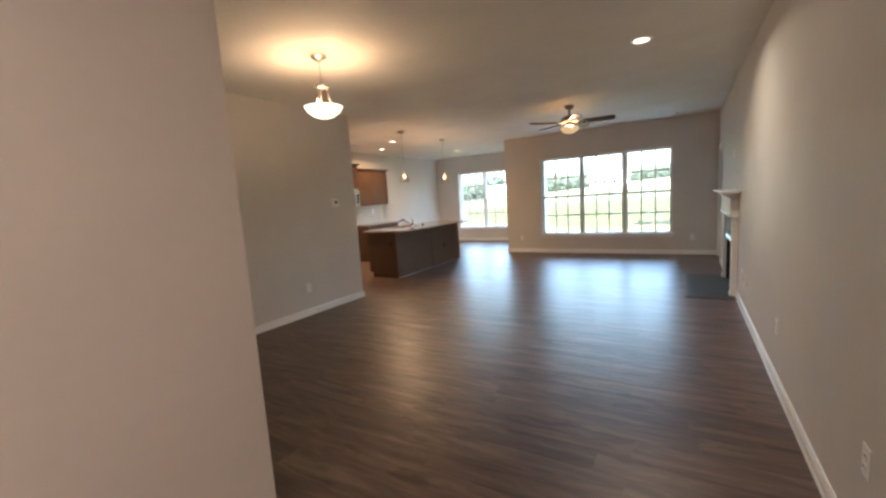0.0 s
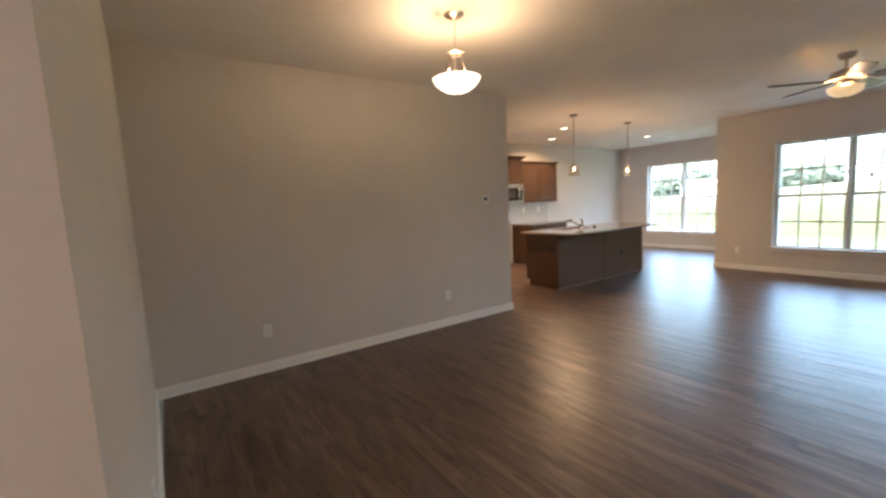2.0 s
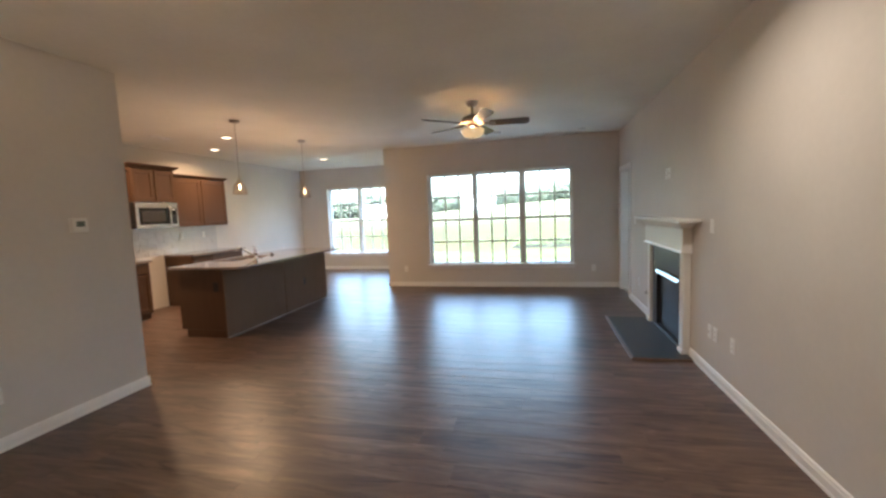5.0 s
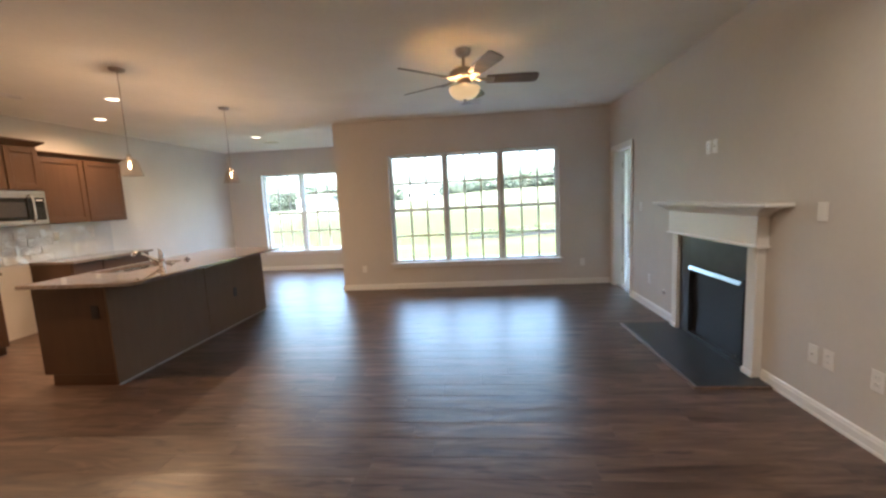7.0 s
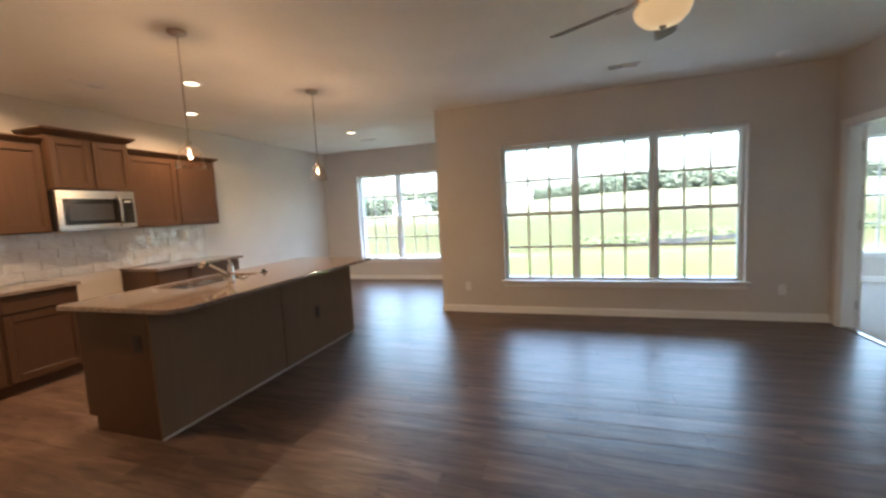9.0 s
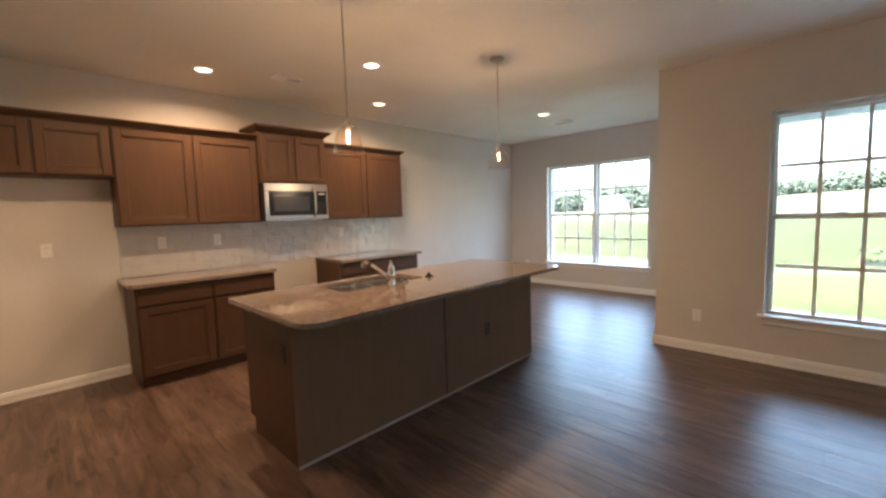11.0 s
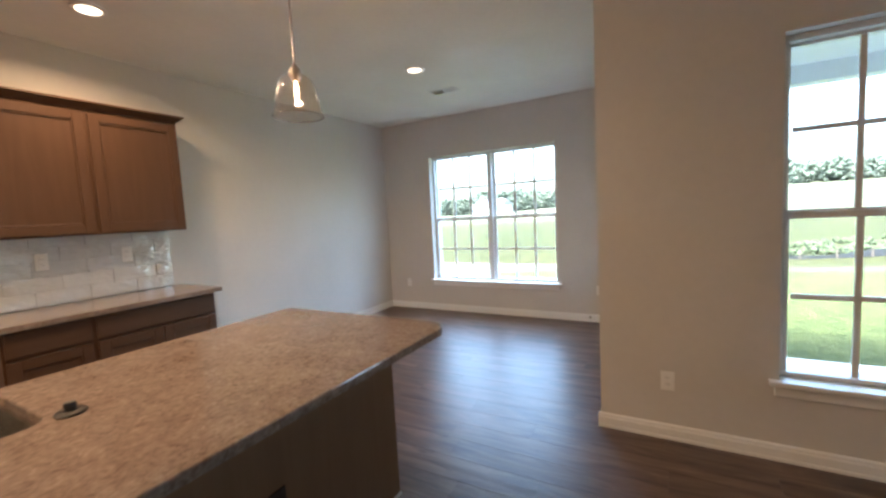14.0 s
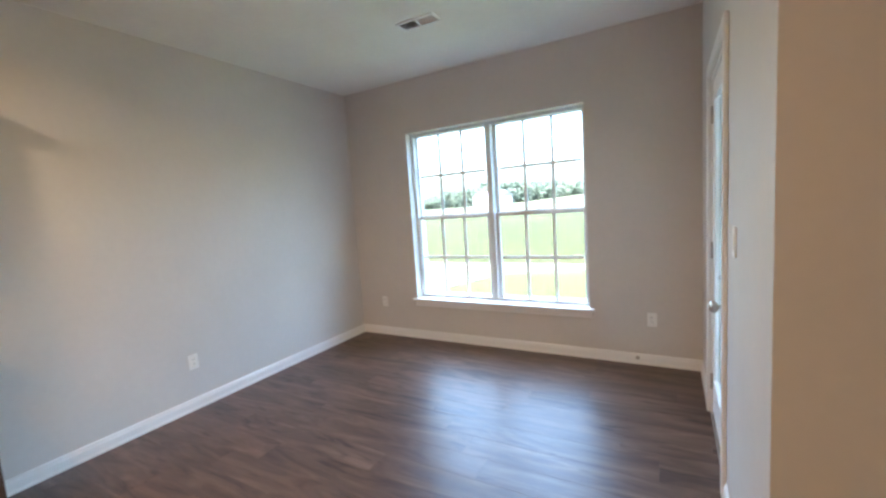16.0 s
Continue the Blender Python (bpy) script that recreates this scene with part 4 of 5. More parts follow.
def plate_parts(e, m, mat, kind, w=0.072, h=0.115):
    bm = box(-w / 2, w / 2, -h / 2, h / 2, 0.0005, 0.006, 0.0025, seg=2)
    bm.transform(m)
    part("plate", bm, mat, e)
    if kind == "outlet":
        for s in (-1, 1):
            bm = box(-0.017, 0.017, s * 0.020 - 0.014, s * 0.020 + 0.014, 0.006, 0.0085, 0.002)
            bm.transform(m)
            r = part("receptacle", bm, mat, e)
            bm = bmesh.new()
            for x in (-0.006, 0.006):
                box(x - 0.0012, x + 0.0012, s * 0.020 - 0.003, s * 0.020 + 0.006, 0.0086, 0.0092, bm=bm)
            bm.transform(m)
            part("slot", bm, M_SLOT, r)
    elif kind == "switch":
        for x in ([0.0] if w < 0.09 else [-0.023, 0.023]):
            bm = box(x - 0.016, x + 0.016, -0.033, 0.033, 0.006, 0.008, 0.002)
            bm.transform(m)
            part("rocker", bm, mat, e)
    elif kind == "jack":
        bm = lathe([(0, 0), (0.006, 0), (0.006, 0.008), (0, 0.008)], (0, 0, 0.006), 10)
        bm.transform(m)
        part("jack", bm, M_NICKEL, e)


def outlet(at, way, mat=M_PLATE, label="white duplex outlet on the painted wall", kind="outlet", name="outlet", w=0.072, h=0.115):
    e = thing(name, at, label, {"outlet": "outlet", "switch": "light switch", "jack": "jack"}[kind], "wall plates")
    plate_parts(e, wall_matrix(at, way), mat, kind, w, h)
    return e


E_, W_, S_, N_ = (1, 0, 0), (-1, 0, 0), (0, -1, 0), (0, 1, 0)
for y, z in ((0.538, 0.38), (2.552, 0.371)):
    outlet((XD, y, z), E_)
outlet((-1.93, YD + (YH - YD) * (-1.93 - XD) / (XH - XD), 0.365), N_)
for y, z in ((4.365, 0.385), (4.065, 0.392), (2.43, 0.41), (0.81, 0.43), (6.916, 0.366)):
    outlet((XR, y, z), W_)
outlet((XR, 4.475, 0.38), W_, kind="jack", name="cable_jack", label="white cable jack plate beside an outlet")
outlet((XR, 5.70, 1.782), W_, label="white outlet plate above the mantel")
outlet((XR, 5.60, 1.782), W_, kind="jack", name="cable_jack", label="white cable jack plate above the mantel")
outlet((XR, 7.19, 1.235), W_, kind="switch", name="light_switch", label="white rocker switch beside the bedroom door")
outlet((XR, 4.47, 1.26), W_, kind="switch", name="light_switch", label="white rocker switch beside the mantel")
outlet((0.53, YF, 0.352), S_)
outlet((-3.03, YF, 0.355), S_)
outlet((-3.75, YN, 0.387), S_)
outlet((-6.48, YN, 0.387), S_)
outlet((XL, 8.86, 0.372), E_)
outlet((XJ, 9.07, 1.22), W_, kind="switch", name="light_switch", label="white rocker switch beside the back door")
outlet((XL, 4.05, 1.209), E_, label="white outlet on the bare fridge space wall")
for y in (4.86, 5.354, 6.853, 7.36):
    outlet((XL + 0.0135, y, 1.215), E_, label="white outlet plate on the tiled backsplash")
outlet((-4.33, IY0, 0.648), S_, M_BROWNPLATE, "dark brown outlet on the island end panel")
outlet((IX1, 6.648, 0.415), E_, M_BROWNPLATE, "dark brown outlet on the island back panel")
t = thing("cable_stub", (-3.862, YN - 0.013, 0.055), "small dark cable hole plate on the baseboard", "cable plate")
bm = lathe([(0, 0), (0.016, 0), (0.015, 0.004), (0.006, 0.006), (0, 0.006)], (0, 0, 0), 16)
bm.transform(wall_matrix((-3.862, YN - 0.013, 0.055), S_))
part("cap", bm, M_NICKEL, t, "", True)
t = thing("gas_key_valve", (XR, 6.523, 0.297), "round nickel gas key valve plate on the wall", "gas valve")
bm = lathe([(0, 0), (0.032, 0), (0.030, 0.006), (0.012, 0.010), (0.010, 0.022), (0, 0.022)], (0, 0, 0), 24)
bm.transform(wall_matrix((XR, 6.523, 0.297), W_))
part("escutcheon", bm, M_NICKEL, t, "", True)

t = thing("thermostat", (XD, 3.165, 1.473), "white wall thermostat with a small grey display", "thermostat")
m = wall_matrix((XD, 3.165, 1.473), E_)
bm = box(-0.065, 0.065, -0.055, 0.055, 0.001, 0.006, 0.002)
bm.transform(m)
part("back_plate", bm, M_PLATE, t)
bm = box(-0.055, 0.055, -0.047, 0.047, 0.006, 0.028, 0.006, seg=2)
bm.transform(m)
part("housing", bm, M_PLATE, t)
bm = box(-0.03, 0.03, -0.012, 0.03, 0.0275, 0.0285)
bm.transform(m)
part("display", bm, plain("lcd_grey_green", (0.16, 0.19, 0.17), 0.25), t, "grey green display")


# ---- ceiling fittings ----
def can_light(x, y, watts, color=WARM):
    c = thing("recessed_light", (x, y, H), "lit recessed ceiling light with white trim ring", "recessed light", "recessed lights")
    part("trim_ring", lathe([(0.062, 0.0), (0.092, -0.002), (0.094, -0.006), (0.088, -0.010), (0.066, -0.009), (0.062, -0.004)], (x, y, H - 0.0005), 32, ring=True), M_TRIM, c, "", True)
    part("lens", lathe([(0, -0.016), (0.03, -0.0155), (0.05, -0.0135), (0.0615, -0.010), (0.0615, -0.001), (0, -0.001)], (x, y, H - 0.0005), 28), M_CAN, c, "glowing lens")
    disk_lamp(x, y, H - 0.019, watts, color=color)


CAN = 1.0
for x, y in ((-5.11, 4.35), (-6.12, 5.15), (-5.09, 6.20), (-6.06, 7.01)):
    can_light(x, y, CAN * 1.15)
can_light(-5.07, 9.08, CAN * 0.45, (1.0, 0.70, 0.47))
can_light(0.05, 3.23, CAN * 0.9, (1.0, 0.72, 0.52))
can_light(0.25, -1.9, CAN * 1.3, (1.0, 0.66, 0.50))


def vent(x, y, lx, ly, along):
    v = thing("ceiling_vent", (x, y, H), "white slatted metal air vent in the ceiling", "vent", "ceiling vents")
    bm = bmesh.new()
    for a in ((x - lx / 2, x + lx / 2, y - ly / 2, y - ly / 2 + 0.02), (x - lx / 2, x + lx / 2, y + ly / 2 - 0.02, y + ly / 2), (x - lx / 2, x - lx / 2 + 0.02, y - ly / 2 + 0.02, y + ly / 2 - 0.02), (x + lx / 2 - 0.02, x + lx / 2, y - ly / 2 + 0.02, y + ly / 2 - 0.02)):
        box(*a, H - 0.009, H - 0.0005, 0.002, bm)
    part("frame", bm, M_TRIM, v)
    # dark sheet painted as the shade of a duct; the ceiling has no hole
    part("backing", box(x - lx / 2 + 0.02, x + lx / 2 - 0.02, y - ly / 2 + 0.02, y + ly / 2 - 0.02, H - 0.002, H - 0.0008), M_SLOT, v)
    n = 5
    for bank in (-1, 1):
        for k in range(n):
            prof = [(-0.006 * bank, -0.001), (0.005 * bank, -0.010), (0.007 * bank, -0.009), (-0.004 * bank, 0.0)]
            if along == "X":
                yk = y - ly / 2 + 0.02 + (ly - 0.04) * (k + 0.5) / n
                mid = x + bank * (lx / 4 - 0.008)
                bm = prism(prof, mid - lx / 4 + 0.013, mid + lx / 4 - 0.013, lambda u, o, z: (u, yk + o, H - 0.0025 + z))
            else:
                xk = x - lx / 2 + 0.02 + (lx - 0.04) * (k + 0.5) / n
                mid = y + bank * (ly / 4 - 0.008)
                bm = prism(prof, mid - ly / 4 + 0.013, mid + ly / 4 - 0.013, lambda u, o, z: (xk + o, u, H - 0.0025 + z))
            part("slat", bm, M_TRIM, v)
    part("centre_bar", box(x - 0.006, x + 0.006, y - ly / 2 + 0.021, y + ly / 2 - 0.021, H - 0.009, H - 0.001) if along == "X" else box(x - lx / 2 + 0.021, x + lx / 2 - 0.021, y - 0.006, y + 0.006, H - 0.009, H - 0.001), M_TRIM, v)


vent(-5.165, 9.82, 0.31, 0.14, "X")
vent(-1.14, 7.64, 0.30, 0.13, "X")
vent(-5.90, 5.80, 0.13, 0.30, "Y")
t = thing("smoke_detector", (0.292, 7.94, H), "round white smoke detector on the ceiling", "smoke detector")
part("base", lathe([(0, 0), (0.068, 0), (0.068, -0.01), (0.06, -0.012), (0, -0.012)], (0.292, 7.94, H - 0.0005), 32), M_PLATE, t, "", True)
part("cover", lathe([(0, -0.0121), (0.058, -0.0121), (0.056, -0.028), (0.04, -0.036), (0, -0.037)], (0.292, 7.94, H - 0.0005), 32), M_PLATE, t, "", True)


def bowl_pendant(x, y):
    p = thing("bowl_pendant_lamp", (x, y, H), "lit alabaster bowl lamp hanging from a nickel chain", "pendant lamp")
    part("canopy", lathe([(0, 0), (0.068, 0), (0.068, -0.006), (0.055, -0.018), (0.02, -0.026), (0.008, -0.036), (0, -0.036)], (x, y, H - 0.0005), 32), M_NICKEL, p, "", True)
    z = H - 0.036
    k = 0
    while z > 2.50:
        a = radians(90 * (k % 2))
        ring = [(x + 0.006 * math.cos(q) * math.cos(a), y + 0.006 * math.cos(q) * math.sin(a), z - 0.013 + 0.015 * math.sin(q)) for q in [i * math.tau / 10 for i in range(11)]]
        part("chain_link", tube(ring, 0.0018, 6), M_NICKEL, p, "", True)
        z -= 0.024
        k += 1
    part("top_ring", lathe([(0.02, 0.012), (0.055, 0.010), (0.068, 0.002), (0.068, -0.008), (0.05, -0.012), (0.02, -0.010)], (x, y, 2.485), 32, ring=True), M_NICKEL, p, "", True)
    for k in range(3):
        a = radians(30 + 120 * k)
        c, s = math.cos(a), math.sin(a)
        part("rod", tube([(x + 0.055 * c, y + 0.055 * s, 2.478), (x + 0.05 * c, y + 0.05 * s, 2.42), (x + 0.085 * c, y + 0.085 * s, 2.30)], 0.0055, 8), M_NICKEL, p, "", True)
    prof = [(0.0, 2.212), (0.05, 2.216), (0.10, 2.232), (0.14, 2.257), (0.168, 2.286), (0.181, 2.308), (0.184, 2.314), (0.178, 2.314), (0.16, 2.288), (0.13, 2.260), (0.09, 2.238), (0.0, 2.220)]
    prof = [(r * 0.92, z) for r, z in prof]
    part("bowl_shade", lathe(prof, (x, y, 0), 40), M_BOWL, p, "glowing alabaster glass bowl", True)
    part("finial", lathe([(0, 2.198), (0.01, 2.202), (0.013, 2.208), (0.006, 2.212), (0, 2.212)], (x, y, 0), 14), M_NICKEL, p, "", True)
    bulb_lamp(x, y, 2.35, 0.65, 0.05)


bowl_pendant(-2.38, 1.655)


def island_pendant(x, y):
    p = thing("island_pendant_lamp", (x, y, H), "clear glass bell pendant with lit filament bulb above the island", "pendant lamp", "island pendants")
    part("canopy", lathe([(0, 0), (0.062, 0), (0.062, -0.012), (0.05, -0.022), (0.01, -0.026), (0, -0.026)], (x, y, H - 0.0005), 28), M_NICKEL, p, "", True)
    part("stem", tube([(x, y, H - 0.026), (x, y, 1.995)], 0.0045, 8), M_NICKEL, p, "", True)
    part("socket_cap", lathe([(0, 2.004), (0.008, 2.002), (0.013, 1.994), (0.022, 1.984), (0.024, 1.962), (0.020, 1.950), (0.014, 1.936), (0, 1.936)], (x, y, 0), 24), M_NICKEL, p, "", True)
    prof = [(0.022, 1.962), (0.043, 1.956), (0.060, 1.939), (0.071, 1.912), (0.078, 1.876), (0.086, 1.834), (0.092, 1.812), (0.095, 1.805)]
    g = part("glass_shade", lathe(prof + [(r - 0.0022, z) for r, z in prof[::-1]], (x, y, 0), 40, ring=True), M_BULBGLASS, p, "clear glass bell shade", True)
    g.visible_shadow = False
    part("shade_lip", tube([(x + 0.094 * math.cos(q), y + 0.094 * math.sin(q), 1.805) for q in [i * math.tau / 40 for i in range(41)]], 0.003, 6), M_LIP, p, "thick clear glass lip", True).visible_shadow = False
    part("bulb", lathe([(0, 1.936), (0.005, 1.935), (0.006, 1.925), (0.008, 1.905), (0.0088, 1.885), (0.006, 1.866), (0, 1.861)], (x, y, 0), 20), M_FILAMENT, p, "glowing filament bulb", True).visible_shadow = False
    bulb_lamp(x, y, 1.868, 0.5, 0.015)


island_pendant(-4.235, 5.365)
island_pendant(-4.265, 6.935)


def ceiling_fan(x, y):
    f = thing("ceiling_fan", (x, y, H), "five-blade ceiling fan with nickel motor and lit amber bowl", "ceiling fan")
    part("canopy", lathe([(0, 0), (0.07, 0), (0.07, -0.01), (0.058, -0.045), (0.03, -0.062), (0, -0.062)], (x, y, H - 0.0005), 32), M_NICKEL, f, "", True)
    part("downrod", tube([(x, y, H - 0.06), (x, y, 2.58)], 0.013, 12), M_NICKEL, f, "", True)
    part("motor_housing", lathe([(0, 2.60), (0.03, 2.598), (0.06, 2.585), (0.105, 2.568), (0.125, 2.55), (0.13, 2.52), (0.122, 2.495), (0.09, 2.482), (0.06, 2.475), (0.055, 2.45), (0.05, 2.44), (0, 2.44)], (x, y, 0), 40), M_NICKEL, f, "", True)
    part("light_fitter", lathe([(0.04, 2.452), (0.075, 2.450), (0.08, 2.44), (0.078, 2.432), (0.04, 2.43)], (x, y, 0), 32, ring=True), M_NICKEL, f, "", True)
    prof = [(0.0, 2.318), (0.05, 2.322), (0.095, 2.34), (0.125, 2.37), (0.138, 2.40), (0.14, 2.418), (0.134, 2.42), (0.12, 2.38), (0.09, 2.346), (0.0, 2.326)]
    part("bowl_shade", lathe(prof, (x, y, 0), 40), M_FANBOWL, f, "glowing amber glass bowl", True)
    part("finial", lathe([(0, 2.298), (0.009, 2.303), (0.018, 2.314), (0.02, 2.319), (0, 2.319)], (x, y, 0), 16), M_NICKEL, f, "", True)
    for k in range(5):
        turn = Matrix.Translation((x, y, 2.487)) @ Matrix.Rotation(radians(6 + 72 * k), 4, "Z") @ Matrix.Rotation(radians(-18), 4, "X")
        bm = slab([(0.20, -0.055), (0.55, -0.068), (0.635, -0.066), (0.66, -0.045), (0.662, 0.03), (0.645, 0.06), (0.60, 0.068), (0.20, 0.055)], [], -0.003, 0.003)
        bm.transform(turn)
        blade = part("blade", bm, M_BLADE, f)
        bm = tube([(0.10, 0, 0.012), (0.15, 0, 0.0), (0.20, 0, -0.006), (0.25, 0, -0.008)], [0.014, 0.012, 0.014, 0.010], 8)
        box(0.19, 0.27, -0.035, 0.035, -0.008, -0.0035, 0.002, bm)
        bm.transform(turn)
        part("blade_bracket", bm, M_NICKEL, blade, "", True)
    bulb_lamp(x, y, 2.428, 0.6, 0.03)


ceiling_fan(-1.165, 5.62)


# ---- outdoors ----
def land(x, y):
    """Flat yard, then a long rise, steeper towards +x."""
    far = min(max(0.0, y - 62.0), 130.0)
    side = 1 / (1 + math.exp(-(x + 0.16 * y) / (6 + 0.07 * abs(y))))
    return GZ + far * (0.002 + 0.046 * side) + 0.08 * math.sin(x * 0.21 + y * 0.13) * min(1, max(0, y - 24) / 8)


bm = bmesh.new()
xs = [-900, -400, -250] + [-160 + 4 * i for i in range(81)] + [250, 400, 900]
ys = [-900, -200, -30] + [8 + 1.5 * i for i in range(30)] + [55 + 4 * i for i in range(60)] + [330, 500, 1200]
grid = [[bm.verts.new((x, y, land(x, y))) for x in xs] for y in ys]
for r0, r1 in zip(grid, grid[1:]):
    for i in range(len(xs) - 1):
        bm.faces.new((r0[i], r0[i + 1], r1[i + 1], r1[i]))
g = solid("ground", bm, M_GROUND, "green lawn running into rough field and pale graded soil", "ground", kind="structure", smooth=True)


def far_woods():
    rng = np.random.default_rng(5)
    octa = np.array([(1, 0, 0), (-1, 0, 0), (0, 1, 0), (0, -1, 0), (0, 0, 1), (0, 0, -1)], float)
    tri = np.array([(0, 2, 4), (2, 1, 4), (1, 3, 4), (3, 0, 4), (2, 0, 5), (1, 2, 5), (3, 1, 5), (0, 3, 5)])
    vs, fs, n = [], [], 0
    for k in range(760):
        x = rng.uniform(-190, 170)
        y = 190 + rng.uniform(-14, 26) - 0.10 * x
        h = rng.uniform(4.6, 6.8) * (1.0 + 0.3 * math.sin(x * 0.06)) + 2.0 / (1 + math.exp((x + 30) / 8))
        m = 105
        q = rng.uniform(0.04, 1.0, m)
        spread = h * 0.42 * np.sin(np.pi * np.minimum(0.93, q * 0.72 + 0.24))
        a, r = rng.uniform(0, math.tau, m), spread * np.sqrt(rng.random(m))
        s = h * rng.uniform(0.06, 0.11, m)
        mid = np.stack([x + r * np.cos(a), y + r * np.sin(a), land(x, y) + q * h], 1)
        v = octa[None] * rng.uniform(0.6, 1.4, (m, 6, 3)) * s[:, None, None] + rng.normal(0, 0.25, (m, 6, 3)) * s[:, None, None] + mid[:, None]
        vs.append(v.reshape(-1, 3))
        fs.append((tri[None] + (n + 6 * np.arange(m))[:, None, None]).reshape(-1, 3))
        n += 6 * m
    me = bpy.data.meshes.new("far_woods")
    me.from_pydata(np.concatenate(vs).tolist(), [], np.concatenate(fs).tolist())
    me.materials.append(M_LEAF)
    me.polygons.foreach_set("use_smooth", [True] * len(me.polygons))
    tagged(new("far_woods", me), "line of far green trees beyond the field, haze put into their colour", "trees", kind="stuff")


far_woods()


def far_house(x, y, w, d, turn, label):
    z = land(x, y) - 0.2
    hs = thing("house", (x, y, z), label, "house", "far houses")
    m = Matrix.Translation((x, y, z)) @ Matrix.Rotation(radians(turn), 4, "Z")
    bm = box(-w / 2, w / 2, -d / 2, d / 2, 0, 3.2)
    bm.transform(m)
    part("wall", bm, plain("far_white_siding", (0.72, 0.72, 0.70), 0.8), hs)
    bm = prism([(-d / 2 - 0.4, 3.2), (d / 2 + 0.4, 3.2), (0, 5.6)], -w / 2 - 0.4, w / 2 + 0.4, lambda u, o, zz: (u, o, zz))
    bm.transform(m)
    part("roof", bm, M_ROOF, hs)
    for k in range(4):
        u = -w / 2 + w * (k + 0.5) / 4
        bm = box(u - 0.55, u + 0.55, -d / 2 - 0.05, -d / 2 + 0.02, 1.0, 2.4)
        bm.transform(m)
        part("window", bm, M_BLACKGLASS, hs)


far_house(-22.0, 150.0, 12, 8, 8, "far white house with grey gabled roof")
far_house(-62.0, 150.0, 12, 8, -12, "far white house with grey gabled roof")


def silt_fence():
    f = thing("silt_fence", (2.6, 21.4, land(2.6, 21.4)), "low black fabric silt fence on stakes at the lawn edge", "fence")
    pts = [Vector((-1.6 + 0.8 * k, 19.45 + 0.10 * k + 0.035 * k * k + 0.05 * math.sin(k * 1.7), 0)) for k in range(10)]
    for a, b in zip(pts, pts[1:]):
        d = (b - a).normalized()
        nrm = Vector((-d.y, d.x, 0)) * 0.006
        za, zb = land(a.x, a.y), land(b.x, b.y)
        bm = bmesh.new()
        loop = [(a - nrm, za), (b - nrm, zb), (b + nrm, zb), (a + nrm, za)]
        lo = [bm.verts.new((p.x, p.y, z - 0.05)) for p, z in loop]
        hi = [bm.verts.new((p.x, p.y, z + (0.20 if p.x > 1.4 else 0.09))) for p, z in loop]
        for i in range(4):
            bm.faces.new((lo[i], lo[(i + 1) % 4], hi[(i + 1) % 4], hi[i]))
        bm.faces.new(hi)
        part("fabric", bm, M_TAPE, f)
    for p in pts:
        z = land(p.x, p.y)
        part("stake", box(p.x - 0.018, p.x + 0.018, p.y - 0.03, p.y + 0.006, z - 0.05, z + 0.24, 0.003), M_BARK, f, "weathered wooden stake")


silt_fence()



def scrub():
    """Low weedy growth on the bank behind the silt fence."""
    r = random.Random(8)
    c = bmesh.new()
    bmesh.ops.create_icosphere(c, subdivisions=1, radius=1.0)
    ico = np.array([v.co[:] for v in c.verts])
    tri = np.array([[v.index for v in f.verts] for f in c.faces])
    c.free()
    vs, fs, n = [], [], 0
    for k in range(900):
        x = r.uniform(-1.5, 16.0)
        y = 20.3 + 0.55 * max(0, x) * 0.9 + r.random() ** 1.5 * (3.0 + 0.35 * max(0, x))
        s = r.uniform(0.05, 0.13)
        jit = np.array([[r.uniform(0.6, 1.4) for _ in range(3)] for _ in range(len(ico))])
        vs.append(ico * jit * np.array([s, s, s * 1.1]) + np.array([x, y, land(x, y) + s * 0.6]))
        fs.append(tri + n)
        n += len(ico)
    me = bpy.data.meshes.new("scrub")
    me.from_pydata(np.concatenate(vs).tolist(), [], np.concatenate(fs).tolist())
    me.materials.append(M_SCRUB)
    tagged(new("scrub", me), "low green weeds on the bank behind the lawn", "weeds", kind="stuff")


scrub()
path = [(-15, 12.2), (-8.6, 13.6), (-7.9, 14.4), (-7.45, 15.6), (-7.2, 16.4), (-6.0, 17.1), (-3.6, 17.35), (-3.4, 17.55), (-6.2, 17.95), (-10, 17.9), (-15, 18.3)]
solid("footpath", slab(path, [], GZ - 0.02, GZ + 0.015), M_PATH, "pale bare gravel path across the lawn", "path", kind="structure")

# ---- backsplash tiles ----
TW, TH, G = 0.305, 0.1016, 0.0018
splash = thing("backsplash", (XL, 6.1, 0.906), "glossy white glazed brick tile backsplash above the counters", "backsplash")
part("grout", box(XL + 0.001, XL + 0.007, 4.525, 7.69, 0.906, 1.384), M_GROUT, splash)
tile_meshes = {}


def tile_mesh(w, h):
    key = (round(w, 4), round(h, 4))
    if key not in tile_meshes:
        me = bpy.data.meshes.new("tile")
        b = box(0, 0.0055, -w / 2, w / 2, -h / 2, h / 2)
        top = [e for e in b.edges if e.verts[0].co.x > 0.005 and e.verts[1].co.x > 0.005]
        bmesh.ops.bevel(b, geom=top, offset=0.0018, segments=1, affect="EDGES")
        b.to_mesh(me)
        b.free()
        me.materials.append(M_TILE)
        tile_meshes[key] = me
    return tile_meshes[key]


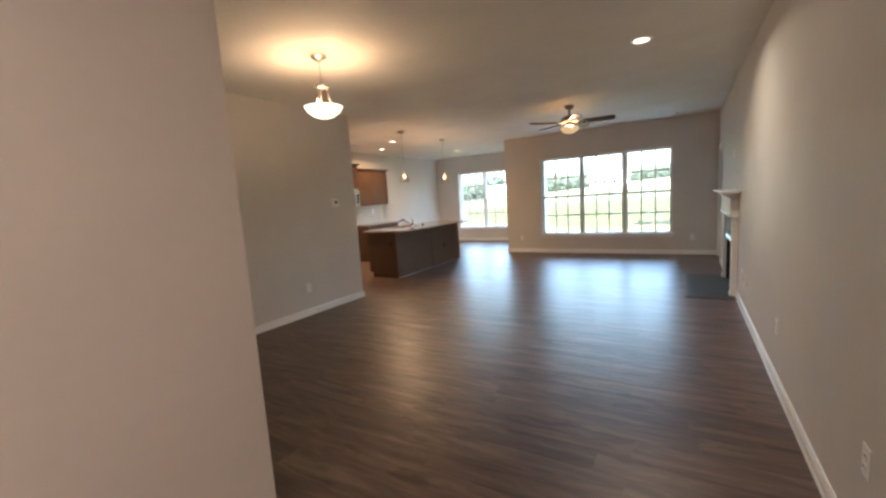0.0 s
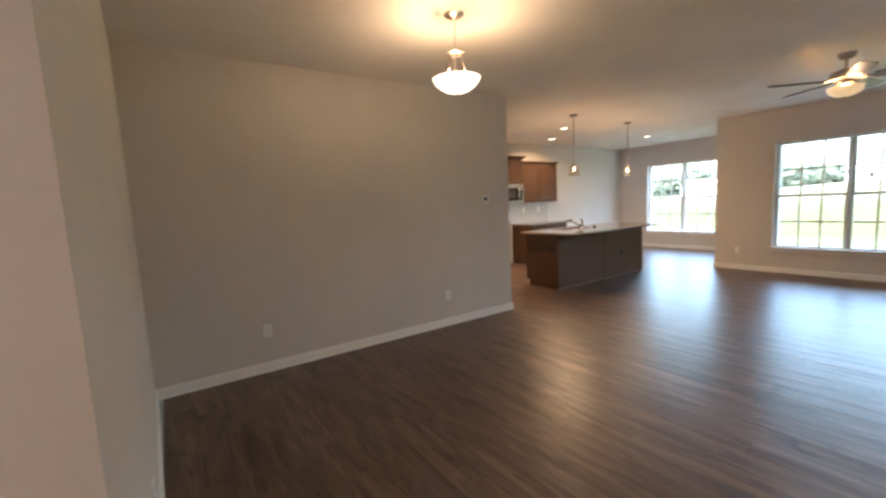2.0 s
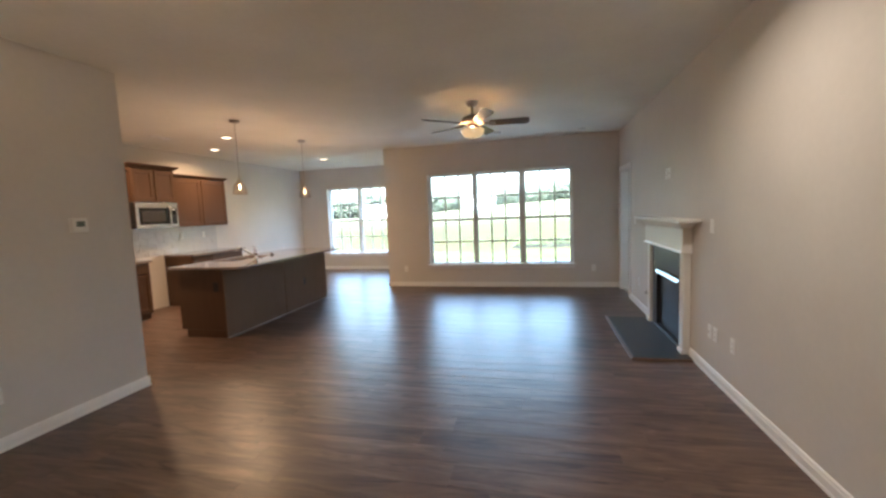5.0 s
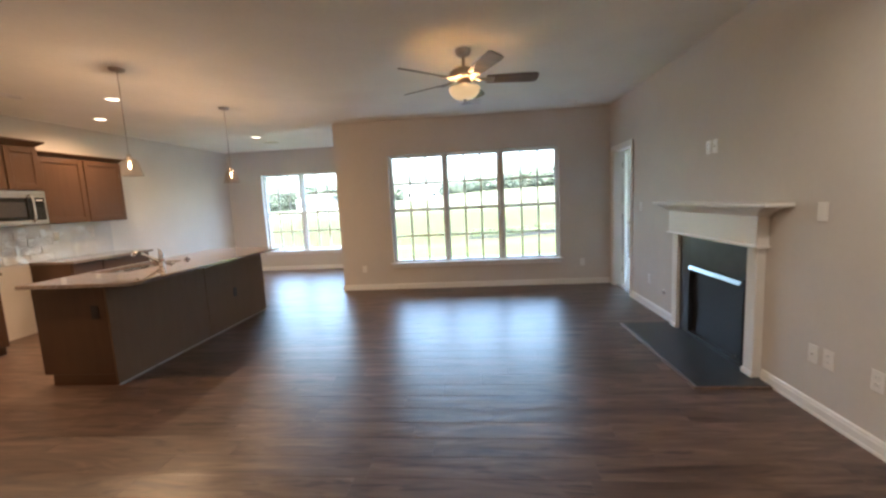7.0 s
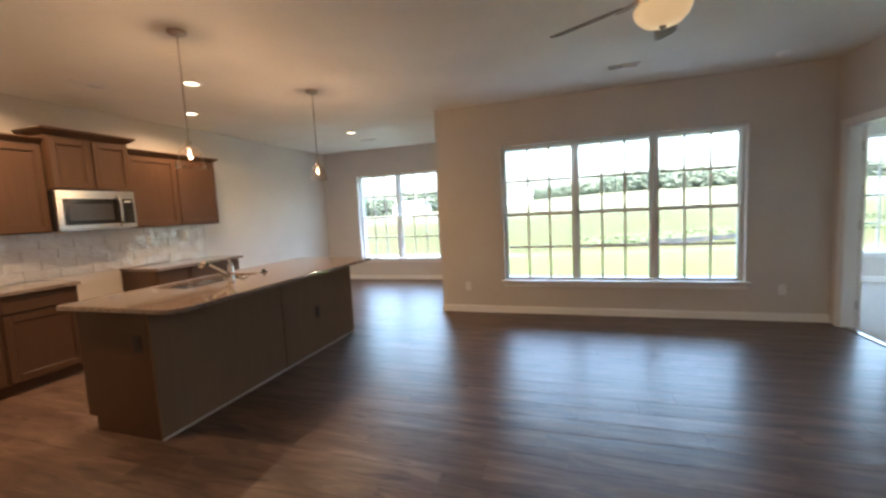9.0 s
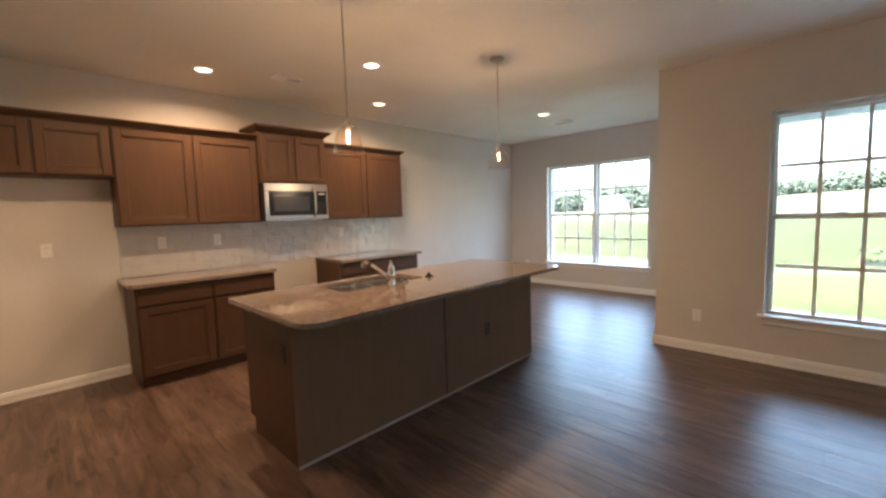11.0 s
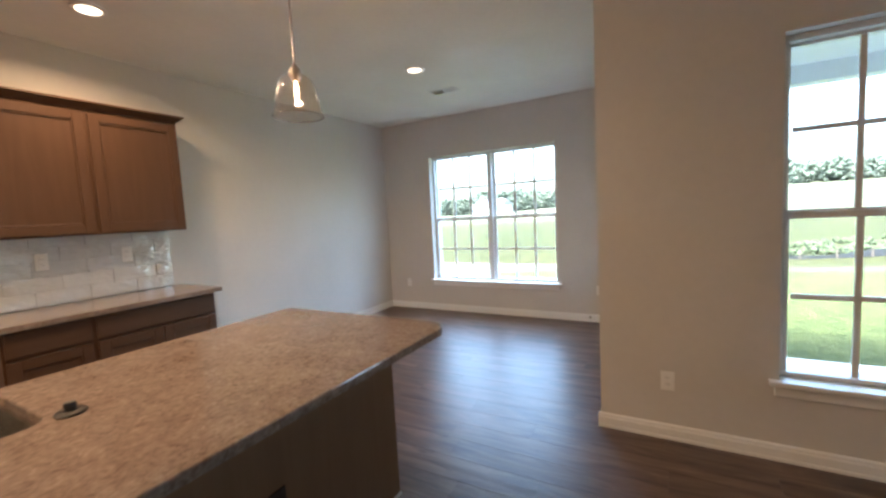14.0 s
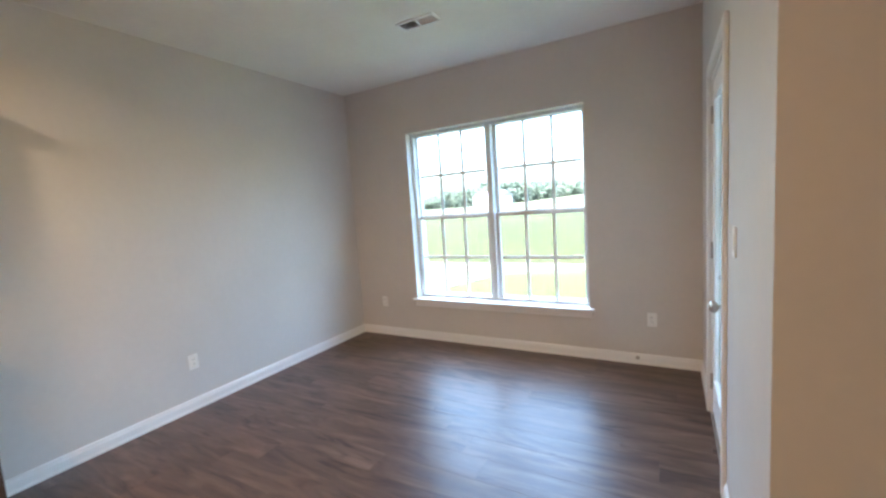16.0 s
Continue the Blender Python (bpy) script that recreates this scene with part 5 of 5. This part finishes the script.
rng = random.Random(11)
row, z = 0, 0.907
while z < 1.383:
    h = min(TH, 1.384 - z)
    y = 4.36 - (TW / 2 if row % 2 else 0)
    while y < 7.69:
        a, b = max(y, 4.525), min(y + TW, 7.69)
        if b - a > 0.012 and h > 0.012:
            o = new("tile", tile_mesh(b - a - G, h - G))
            o.parent = splash
            o.location = Vector((XL + 0.0065 + rng.uniform(0, 0.0006), (a + b) / 2, z + h / 2)) - ORIGIN[splash]
            o.rotation_euler = (0, rng.uniform(-0.006, 0.006), rng.uniform(-0.006, 0.006))
        y += TW
    z += TH
    row += 1

# ---- floor planks ----
PW, PL = 0.178, 1.22
rng = random.Random(3)
plank_meshes = {}


def plank_verts(w, l):
    c = 0.0009
    v = [(-l / 2, -w / 2, -0.006), (l / 2, -w / 2, -0.006), (l / 2, w / 2, -0.006), (-l / 2, w / 2, -0.006),
         (-l / 2, -w / 2, -c), (l / 2, -w / 2, -c), (l / 2, w / 2, -c), (-l / 2, w / 2, -c),
         (-l / 2 + c, -w / 2 + c, 0), (l / 2 - c, -w / 2 + c, 0), (l / 2 - c, w / 2 - c, 0), (-l / 2 + c, w / 2 - c, 0)]
    f = [(8, 9, 10, 11)]
    for k in (0, 4):
        f += [(k + i, k + (i + 1) % 4, k + 4 + (i + 1) % 4, k + 4 + i) for i in range(4)]
    return v, f


def floor_spans(y):
    """Stretches of plank floor along x at a row's middle."""
    if y < YD:
        return [(XH, XR)]
    if y < YK:
        spans = [(XD, XR)]
        return [(XB, XD - 0.12)] * (y > 1.4) + spans
    if y < YF:
        return [(XL, XR + (0.05 if 7.58 < y < 8.27 else 0))]
    return [(XL, XJ)]


near, rest_v, rest_f, total = [], [], [], 0
y, row = YS, 0
while y < YN:
    ym = y + PW / 2
    for a, b in floor_spans(ym):
        x = a - rng.uniform(0.1, 1.1)
        while x < b:
            x0, x1 = max(x, a), min(x + PL, b)
            x += PL
            if x1 - x0 < 0.02:
                continue
            cx, cy, l = (x0 + x1) / 2, ym, x1 - x0
            if -0.2 < cy < 9.6 and -4.6 < cx < 0.9 and len(near) < 300 and not (cx < -4.1 and cy < 4.0):
                near.append((cx, cy, l))
            else:
                v, f = plank_verts(PW, l)
                rest_v += [(p + cx, q + cy, r) for p, q, r in v]
                rest_f += [tuple(i + total for i in face) for face in f]
                total += 12
    y += PW
    row += 1
me = bpy.data.meshes.new("floor_planks")
me.from_pydata(rest_v, [], rest_f)
me.materials.append(M_PLANKS)
rest = new("floor_planks", me)
rest.parent = bpy.data.objects["floor"]
tagged(rest, "dark brown streaky vinyl planks", kind="stuff")
for cx, cy, l in near:
    key = round(l, 3)
    if key not in plank_meshes:
        me = bpy.data.meshes.new("plank")
        v, f = plank_verts(PW, l)
        me.from_pydata(v, [], f)
        me.materials.append(M_PLANK)
        plank_meshes[key] = me
    o = new("plank", plank_meshes[key])
    o.parent = bpy.data.objects["floor"]
    o.location = (cx, cy, 0)
